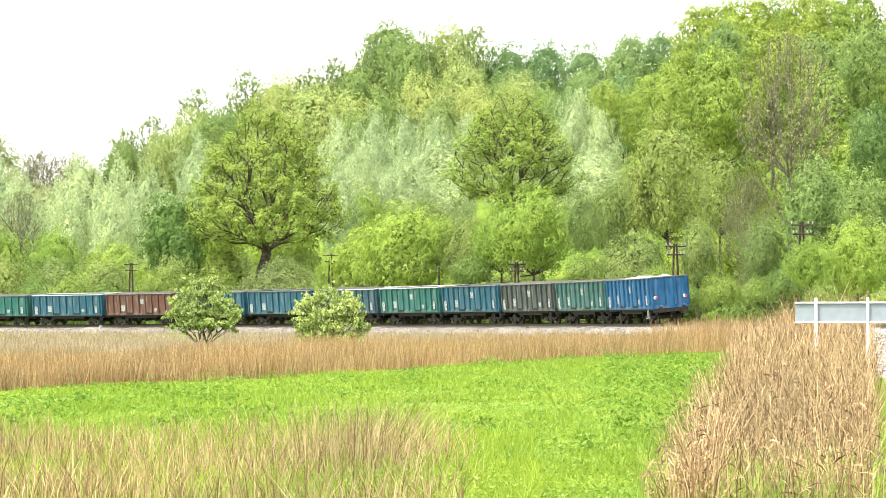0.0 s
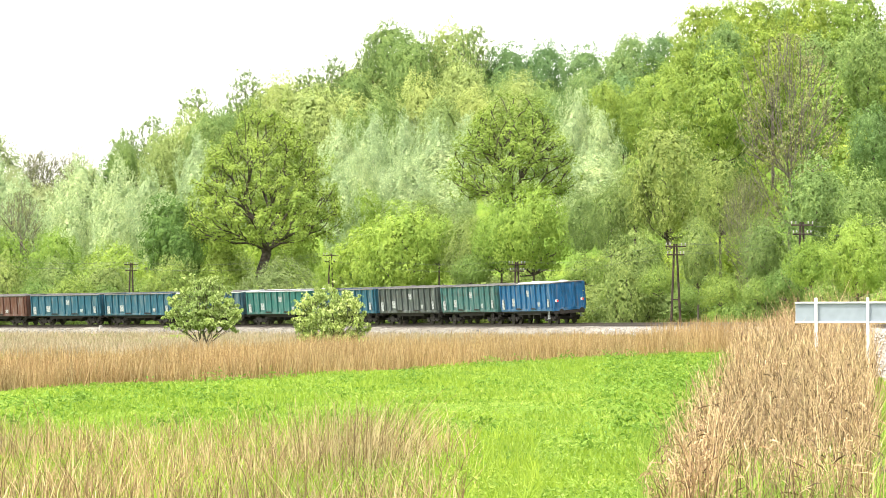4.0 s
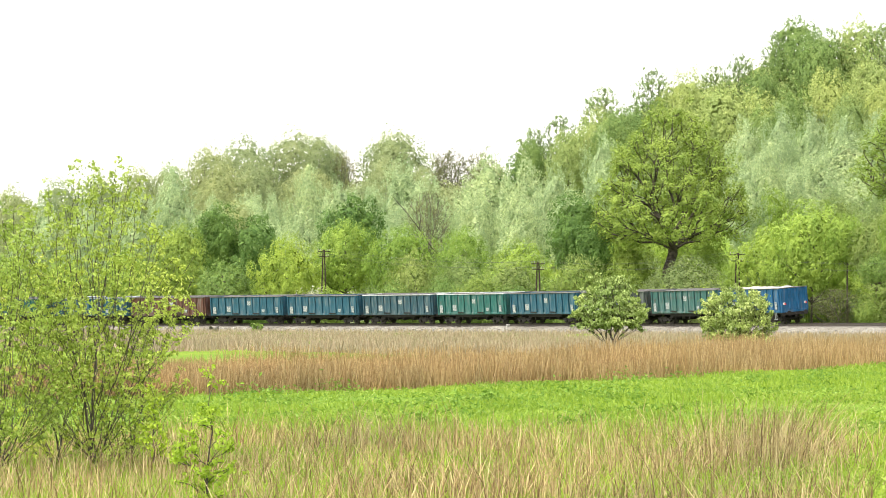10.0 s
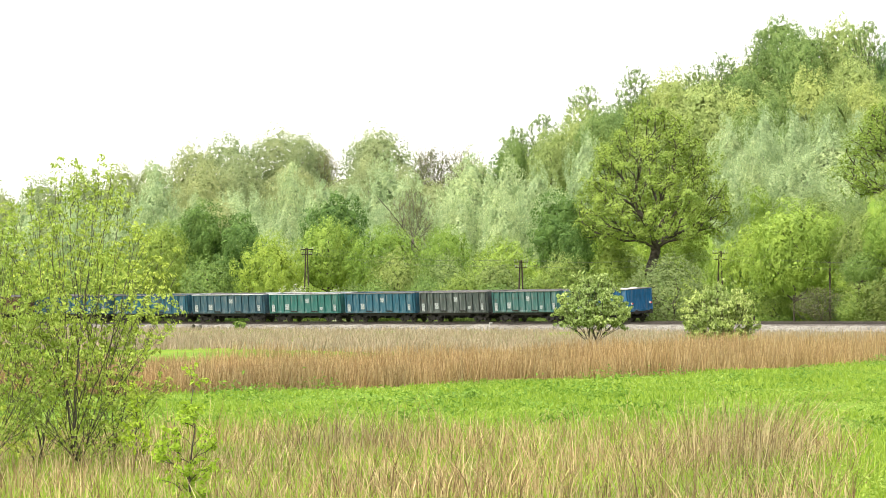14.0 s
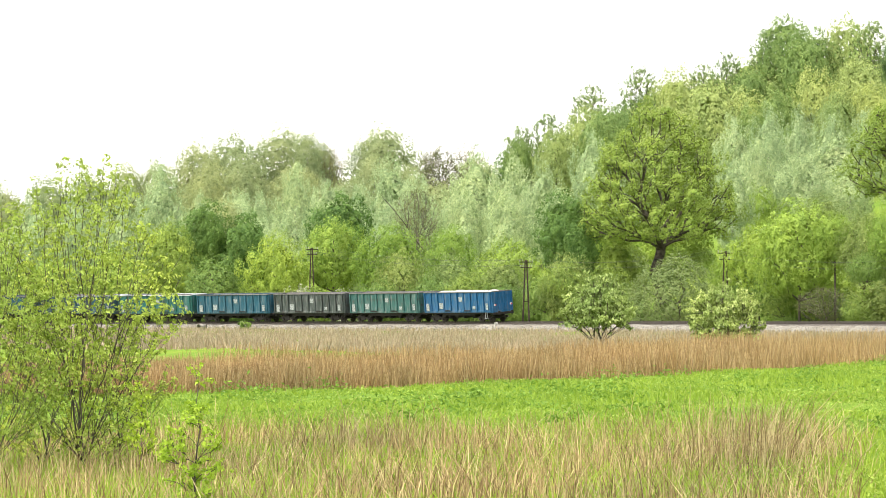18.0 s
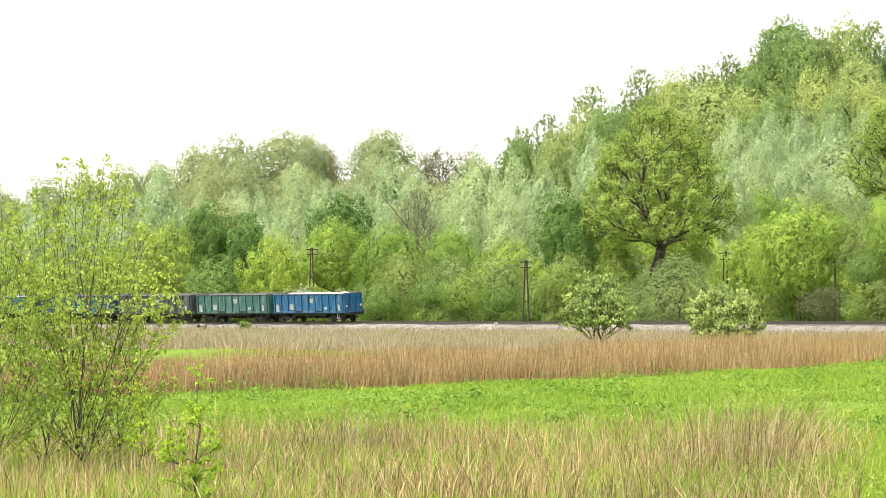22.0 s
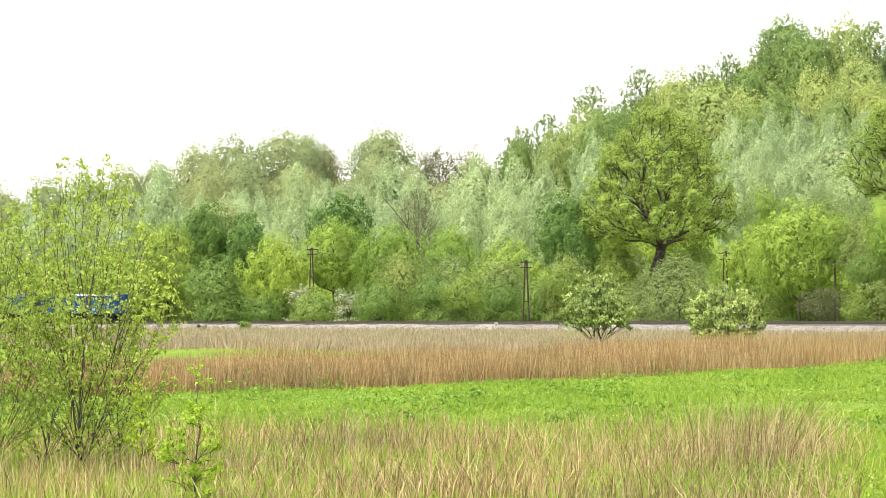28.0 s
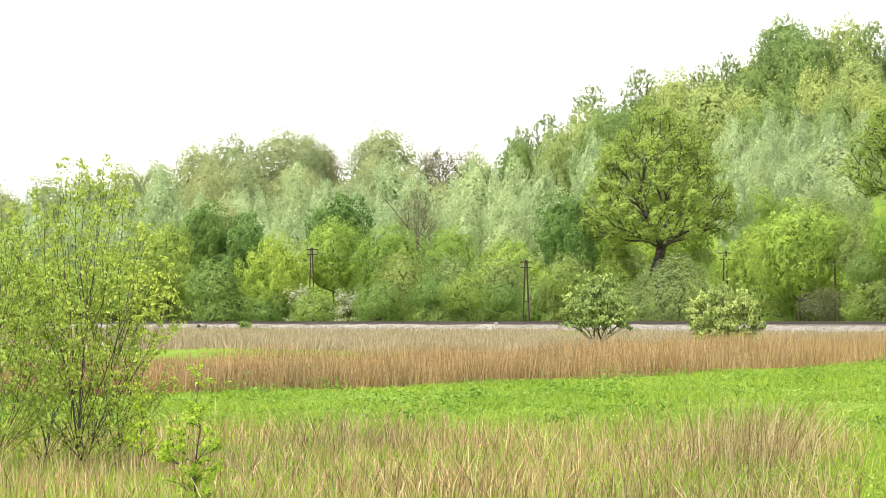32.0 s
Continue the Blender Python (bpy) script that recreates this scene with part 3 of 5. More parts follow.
    if lobe:
        # leaves lie on the outer shell of rounded boughs
        ends = np.array(ends)
        k = rng.integers(0, len(ends), leaves)
        radius = (lobe * high * rng.uniform(0.6, 1.25, len(ends)))[k][:, None]
        way = rng.normal(size=(leaves, 3))
        way += np.array([0, 0, 0.55]) + 0.5 * ends[k] * (1, 1, 0) / (0.3 * high)
        way /= np.linalg.norm(way, axis=1)[:, None]
        c = ends[k] + way * radius * rng.uniform(0.7, 1.08, leaves)[:, None] * (1, 1, tallish)
        c += rng.normal(size=c.shape) * clump * 0.25
        if droop:
            c[:, 2] -= np.abs(rng.normal(size=leaves)) * droop * clump
        good = c[:, 2] > 0.03 * high
        out = c - (0, 0, 0.42 * high)
        way = way * 0.8 + 0.7 * out / (np.linalg.norm(out, axis=1)[:, None] + 1e-9)
        v, f = leaf_quads(rng, c[good], leaf, slim, flat, droop, way[good], sides)
        return wood, v, f
    c = tips[rng.integers(0, len(tips), leaves)] + rng.normal(size=(leaves, 3)) * clump * (1, 1, 0.75)
    if droop:
        c[:, 2] -= np.abs(rng.normal(size=leaves)) * droop * clump * 1.5
    c = c[c[:, 2] > 0.04 * high]
    v, f = leaf_quads(rng, c, leaf, slim, flat, droop, None, sides)
    return wood, v, f


def branching(seed, high, outline, fork=0.3, pads=240, leaves=24000, leaf=0.36, pad=0.04, thick=0.5, tip=0.035, girth=0.021, shell=0.45, reach=0.4, rise=1.2, lead=0.8, sides=3, slim=0.65, droop=0.0, wiggle=0.07, follow=0.3, strung=0, root=None, squash=0.6):
    """An open tree: every bough finds its way from the trunk to its own pad of leaves."""
    rng = np.random.default_rng(seed)
    zs, rs = zip(*outline)
    nodes, parent, run = [np.array([0, 0, -0.3])], [-1], [0.0]
    for k in range(1, 9):
        u = k / 8 * lead
        nodes.append(np.array([*(rng.normal(size=2) * 0.006 * high * k ** 0.5), u * high]))
        parent.append(k - 1)
        run.append(u * high * 0.6)
    t = []
    while len(t) < pads:
        z, a, q = rng.uniform(fork, 0.985), rng.uniform(0, 2 * math.pi), rng.uniform(0, 1) ** shell
        r = np.interp(z, zs, rs) * q * high
        if rng.uniform() < np.interp(z, zs, rs) / max(rs):
            t.append((math.cos(a) * r, math.sin(a) * r, z * high))
    t = np.array(t)
    t = t[np.argsort(np.linalg.norm(t - (0, 0, fork * high), axis=1))]
    tips = []
    for q in t:
        p = np.array(nodes)
        gap = np.linalg.norm(p - q, axis=1)
        cost = gap + reach * np.array(run) + rise * np.maximum(p[:, 2] - q[2] + 0.25 * gap, 0) + 99 * (p[:, 2] < (fork * 0.8 if root is None else root) * high)
        j = int(np.argmin(cost))
        way = nodes[j] - nodes[max(parent[j], 0)]
        way = way / (np.linalg.norm(way) + 1e-9)
        bend = nodes[j] + way * gap[j] * follow + (q - nodes[j]) * 0.25 + rng.normal(size=3) * gap[j] * wiggle
        at, steps = j, max(2, min(6, int(gap[j] / (0.05 * high)) + 1))
        for s in range(1, steps + 1):
            u = s / steps
            c = nodes[j] * (1 - u) ** 2 + bend * 2 * u * (1 - u) + q * u * u + rng.normal(size=3) * gap[j] * 0.02 * (s < steps)
            nodes.append(c)
            parent.append(at)
            run.append(run[at] + np.linalg.norm(c - nodes[at]))
            at = len(nodes) - 1
        tips.append(at)
    load = np.zeros(len(nodes))
    load[tips] = 1
    for k in range(len(nodes) - 1, 0, -1):
        load[parent[k]] += load[k]
    size = np.maximum(tip, girth * high * (load / load[0]) ** thick)
    wood = Wood()
    for k in range(1, len(nodes)):
        big = size[parent[k]] if load[k] > 0.5 * load[parent[k]] else size[k] * 1.15
        wood.limb([nodes[parent[k]], nodes[k]], [big, size[k]], 6 if size[k] > 0.12 else 4)
    ends = np.array(nodes)[tips]
    if strung:
        # leaves sit along the slender shoots as well
        ends = np.array(nodes)[load <= strung]
    ends = np.concatenate([ends, ends + rng.normal(size=ends.shape) * pad * high * 0.9])
    k = rng.integers(0, len(ends), leaves)
    way = rng.normal(size=(leaves, 3)) + (0, 0, 0.4)
    way /= np.linalg.norm(way, axis=1)[:, None]
    c = ends[k] + way * (pad * high * rng.uniform(0.3, 1.0, (leaves, 1))) * (1, 1, squash)
    out = c - (0, 0, 0.42 * high)
    way = way * 0.75 + 0.65 * out / (np.linalg.norm(out, axis=1)[:, None] + 1e-9)
    v, f = leaf_quads(rng, c, leaf, slim, 0.3, droop, way, sides)
    return wood, v, f


def massed(seed, wide=10.0, deep=13.0, profile=None, clumps=190, clump=0.95, leaves=9000, leaf=0.36, up=0.3, stretch=1.3, squash=1.0, rough=0.16, filler=2200, slim=0.6, flat=0.25, droop=0.0, limbs=18, girth=0.022):
    """A closed crown: many small boughs over a lumpy dome, each clad in leaves that face outwards. Its foot is at z = 0."""
    rng = np.random.default_rng(seed)
    zs, rs = zip(*profile)
    p = rng.uniform(0, 6.28, 3)

    def shell(z, a):
        lump = 1 + rough * (np.sin(2 * a + p[0] + 3 * z) + np.sin(3 * a + p[1] - 5 * z) + 0.7 * np.sin(5 * a + 7 * z + p[2])) / 1.6
        r = np.interp(z, zs, rs) * wide / 2
        slope = np.clip(-(np.interp(np.minimum(z + 0.04, 1), zs, rs) - np.interp(z - 0.04, zs, rs)) / 0.08 * wide / 2 / deep, -0.5, 3)
        n = np.stack([np.cos(a), np.sin(a), slope], 1)
        return np.stack([np.cos(a) * r * lump, np.sin(a) * r * lump, z * deep], 1), n / np.linalg.norm(n, axis=1)[:, None]

    z, a = rng.uniform(0, 1, clumps * 14), rng.uniform(0, 6.283, clumps * 14)
    keep = rng.uniform(0, 1, len(z)) < 0.12 + np.interp(z, zs, rs)
    c, n = shell(z[keep], a[keep])
    chosen, tight = [], clump * 1.2
    for k in range(len(c)):
        if len(chosen) < clumps and (not chosen or np.min(np.sum((c[chosen] - c[k]) ** 2, 1)) > tight * tight):
            chosen.append(k)
    c, n = c[chosen], n[chosen]
    c = c - n * clump * rng.uniform(-0.35, 1.6, (len(c), 1))
    axis = n * (1 - abs(up)) + np.array([0, 0, up])
    axis /= np.linalg.norm(axis, axis=1)[:, None]
    size = clump * rng.uniform(0.65, 1.35, len(c))
    k = rng.integers(0, len(c), leaves)
    w = rng.normal(size=(leaves, 3))
    w /= np.linalg.norm(w, axis=1)[:, None]
    dot = np.sum(w * n[k], 1)
    w = np.where((dot < -0.2)[:, None], w - 2 * dot[:, None] * n[k], w)
    go = w + axis[k] * (np.sum(w * axis[k], 1) * (stretch - 1))[:, None]
    q = c[k] + go * (size[k] * rng.uniform(0.82, 1.12, leaves))[:, None] * (1, 1, squash)
    stray = rng.uniform(0, 1, leaves) < 0.06
    q[stray] += (n[k] * 0.6 + (0, 0, 0.4))[stray] * (clump * rng.uniform(0.1, 0.6, (leaves, 1)))[stray]
    face = w * 0.85 + n[k] * 0.45
    v, f = leaf_quads(rng, q, leaf, slim, flat, droop, face, 3)
    if filler:
        zf, af = rng.uniform(0.02, 0.95, filler), rng.uniform(0, 6.283, filler)
        qf, nf = shell(zf, af)
        qf = qf * (0.75, 0.75, 0.92)
        v2, f2 = leaf_quads(rng, qf, leaf * 1.7, 0.9, 0.1, 0, nf, 3)
        v, f = np.concatenate([v, v2]), np.concatenate([f, f2 + len(v)])
    wood = Wood()
    stem = [np.array([rng.normal() * 0.12 * i, rng.normal() * 0.12 * i, deep * (-0.06 + 0.86 * i / 6)]) for i in range(7)]
    r0 = girth * wide
    wood.limb(stem, [r0 * (1 - 0.9 * i / 6) for i in range(7)], 6)
    for k in range(limbs):
        end = c[rng.integers(0, len(c))]
        i = min(max(int(end[2] / deep * 6 - rng.uniform(0.5, 2.5)), 0), 5)
        root = stem[i]
        bow = root * 0.45 + end * 0.55 + np.array([0, 0, -0.05 * deep]) + rng.normal(size=3) * 0.25
        thick = r0 * 0.45 * (1 - 0.12 * i)
        wood.limb([root, root * 0.6 + bow * 0.4, bow, end], [thick, thick * 0.8, thick * 0.55, thick * 0.2], 5)
    return wood, v, f


CROWN = [(0.35, 0.3), (0.38, 0.36), (0.43, 0.385), (0.56, 0.375), (0.68, 0.33), (0.8, 0.26), (0.91, 0.16), (1, 0.05)]
HIGH_CROWN = [(0.5, 0.22), (0.56, 0.29), (0.66, 0.29), (0.78, 0.24), (0.9, 0.16), (1, 0.05)]
BROOM = [(0.2, 0.1), (0.4, 0.26), (0.6, 0.36), (0.8, 0.34), (0.93, 0.2), (1, 0.06)]
TUFT = [(0, 0.25), (0.3, 0.42), (0.6, 0.45), (0.85, 0.3), (1, 0.1)]
# closed crowns: half width as a share, over height as a share
DOME = [(0, 0.45), (0.15, 0.8), (0.4, 1), (0.6, 0.95), (0.78, 0.76), (0.9, 0.5), (1, 0.15)]
PLUME = [(0, 0.6), (0.2, 0.9), (0.45, 1), (0.65, 0.82), (0.85, 0.45), (1, 0.08)]
FAN = [(0, 0.6), (0.25, 0.95), (0.5, 1), (0.7, 0.85), (0.88, 0.55), (1, 0.14)]
MOP = [(0, 0.8), (0.3, 1), (0.6, 0.86), (0.85, 0.52), (1, 0.12)]

# kind: how it is grown, its leaves, bark, label
KINDS = {
    "oak_tree": (dict(high=23, outline=CROWN, girth=0.026, fork=0.36, root=0.27, pads=700, leaves=54000, leaf=0.25, squash=1.0, pad=0.03, lead=0.42, reach=0.62, rise=0.7, wiggle=0.06, thick=0.47, tip=0.045, shell=0.34), "oak", BARK, "broad old oak with yellow-green young leaves and dark spreading limbs"),
    "high_oak_tree": (dict(high=23, outline=HIGH_CROWN, girth=0.02, fork=0.5, root=0.42, pads=360, leaves=28000, leaf=0.25, squash=1.0, pad=0.03, lead=0.52, reach=0.62, rise=0.7, wiggle=0.06, thick=0.47, tip=0.05, shell=0.26), "oak", BARK, "oak with a high yellow-green crown on dark forked limbs"),
    "poplar_tree": (dict(deep=17, profile=PLUME, clumps=115, clump=0.95, leaves=10500, leaf=0.4, up=0.66, stretch=2.5, rough=0.25, slim=0.5, droop=-0.9), "poplar", BARK_PALE, "silvery grey-green poplar with upswept branches"),
    "maple_tree": (dict(deep=11, profile=DOME, clumps=130, clump=1.15, leaf=0.4, up=0.1, stretch=1.1, squash=0.8, rough=0.2), "dark", BARK, "dense dark green maple at the wood's edge"),
    "olive_tree": (dict(deep=12, profile=DOME, clumps=200, clump=0.85, up=0.2, stretch=1.2), "oak", BARK, "young oak with olive-yellow opening leaves"),
    "hornbeam_tree": (dict(deep=9, profile=FAN, clumps=170, clump=0.72, leaves=10500, leaf=0.31, up=0.35, stretch=1.6, rough=0.22, slim=0.5), "lime", BARK, "bright yellow-green young hornbeam"),
    "willow_tree": (dict(deep=12, profile=DOME, clumps=170, clump=0.85, leaf=0.34, up=-0.35, stretch=1.9, rough=0.2, slim=0.45, droop=0.5), "willow", BARK, "feathery olive-green willow beside the railway"),
    "beech_tree": (dict(deep=12, profile=DOME, clumps=180, clump=0.9, up=0.2, stretch=1.25), "mid", BARK, "fresh green beech on the wooded hillside"),
    "young_beech_tree": (dict(deep=12, profile=DOME, clumps=210, clump=0.8, up=0.4, stretch=1.7, slim=0.5, droop=-0.3), "light", BARK, "pale yellow-green young beech on the wooded hillside"),
    "budding_tree": (dict(high=15, outline=BROOM, fork=0.2, pads=520, leaves=9000, leaf=0.2, pad=0.035, tip=0.026, girth=0.012, thick=0.46, rise=1.0, shell=0.6, reach=0.82, lead=0.4, wiggle=0.05, follow=0.2), "bare", BARK_TWIG, "half-bare brownish tree with opening buds"),
    "lacy_tree": (dict(high=15, outline=BROOM, fork=0.25, pads=420, leaves=13000, leaf=0.26, pad=0.03, tip=0.03, girth=0.016, thick=0.46, rise=0.9, shell=0.55, reach=0.7, lead=0.45, wiggle=0.06, follow=0.25), "mid", BARK, "lacy tree in young leaf against the sky on the crest"),
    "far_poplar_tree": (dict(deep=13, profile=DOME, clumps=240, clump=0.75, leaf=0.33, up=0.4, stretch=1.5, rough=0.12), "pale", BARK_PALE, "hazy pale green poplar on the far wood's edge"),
    "bright_beech_tree": (dict(deep=12, profile=DOME, clumps=120, clump=1.25, leaf=0.34, up=-0.12, stretch=1.5, squash=0.6, rough=0.3), "sunlit", BARK, "bright yellow-green beech in the wood above the railway"),
    "blue_lime_tree": (dict(deep=12, profile=DOME, clumps=150, clump=1.0, up=0.1, stretch=1.1), "bluish", BARK, "deep blue-green lime tree on the hill's crest"),
    "railside_shrub": (dict(deep=5.5, profile=MOP, clumps=120, clump=0.75, leaves=5200, leaf=0.33, up=0.3, stretch=1.5, filler=900, limbs=10, slim=0.5), "shrub", BARK, "green bushy shrub behind the railway"),
    "sallow_shrub": (dict(deep=7.5, profile=MOP, clumps=330, clump=0.5, leaves=17000, leaf=0.2, up=0.35, stretch=1.5, rough=0.05, filler=1500, limbs=10, slim=0.5), "sallow", BARK, "rounded grey-green sallow behind the railway"),
    "blackthorn_shrub": (dict(high=3.5, outline=TUFT, stems=5, limbs=16, subs=3, leaves=1500, leaf=0.17, clump=0.28, low=0.1), "blossom", BARK, "blackthorn in white blossom beside the railway"),
}
PROTO = {}


def bole():
    """A trunk one metre high and one metre thick at the foot, with a root flare."""
    w = Wood()
    w.limb([(0, 0, -0.05), (0, 0, 0.0), (0, 0, 0.06), (0, 0, 0.5), (0, 0, 1.0)], [0.75, 0.68, 0.5, 0.42, 0.34], 9)
    return {m: mesh_of("trunk", w.v, w.f, m, True) for m in (BARK, BARK_PALE)}


BOLE = bole()


def grow(kind, turn, far, top, wide, variants=3, group="trees of the wooded hill", label="", hidden=False):
    """A plant of a kind at a bearing and distance, up to a height above the datum, about so wide. hidden: mostly behind others."""
    recipe, leafy, bark, text = KINDS[kind]
    far = max(far, float(np.interp(turn, BEARING, FOOT)) - 8)      # clear of the line
    x, y, z = spot(turn, far)
    pick = int(abs(turn * 37 + far * 11)) % variants
    closed = "profile" in recipe
    if closed and hidden:
        recipe, pick = dict(recipe, leaves=int(recipe.get("leaves", 9000) * 0.6), leaf=recipe.get("leaf", 0.36) * 1.15), 20
    if (kind, pick) not in PROTO:
        way = massed if closed else branching if "fork" in recipe else plant
        wood, v, f = way(seed=len(PROTO) * 7 + 11, **recipe)
        spread = float(np.percentile(np.hypot(v[:, 0], v[:, 1]), 96)) * 2
        PROTO[kind, pick] = (mesh_of("branchwork" if closed else "trunk", wood.v, wood.f, bark, True), mesh_of("crown", v, f, LEAF[leafy]), spread, float(np.percentile(v[:, 2], 98.0 if closed else 99.3)))
    wood, crown, spread, tall = PROTO[kind, pick]
    high = max(top - z, 2.0)
    name = "oak_tree" if kind == "high_oak_tree" else kind
    ob = tagged(new(name), label or text, "shrub" if "shrub" in kind else "tree", group)
    spin = (turn * 53 + far) % 6.28
    if not closed:
        k = high / tall
        w = min(max(wide / spread, 0.55 * k), 1.9 * k)
        ob.matrix_basis = Matrix.LocRotScale((x, y, z - 0.05), Euler((0, 0, spin)), (w, w, k))
        child("trunk", wood, ob)
        child("crown", crown, ob)
        return ob
    s = wide * 1.16 / spread
    k = min(0.96 * high / (tall * s), 1.3)
    ob.matrix_basis = pose(x, y, z - 0.05, 0, 0, math.degrees(spin))
    foot = high - tall * s * k
    m = Matrix.LocRotScale((0, 0, foot), None, (s, s, s * k))
    if "shrub" not in kind:
        r = max(0.02 * high, 0.12)
        child("trunk", BOLE[bark], ob, Matrix.LocRotScale((0, 0, 0), None, (r, r, foot + 0.15 * (high - foot))))
    child("branchwork", wood, ob, m)
    child("crown", crown, ob, m)
    return ob


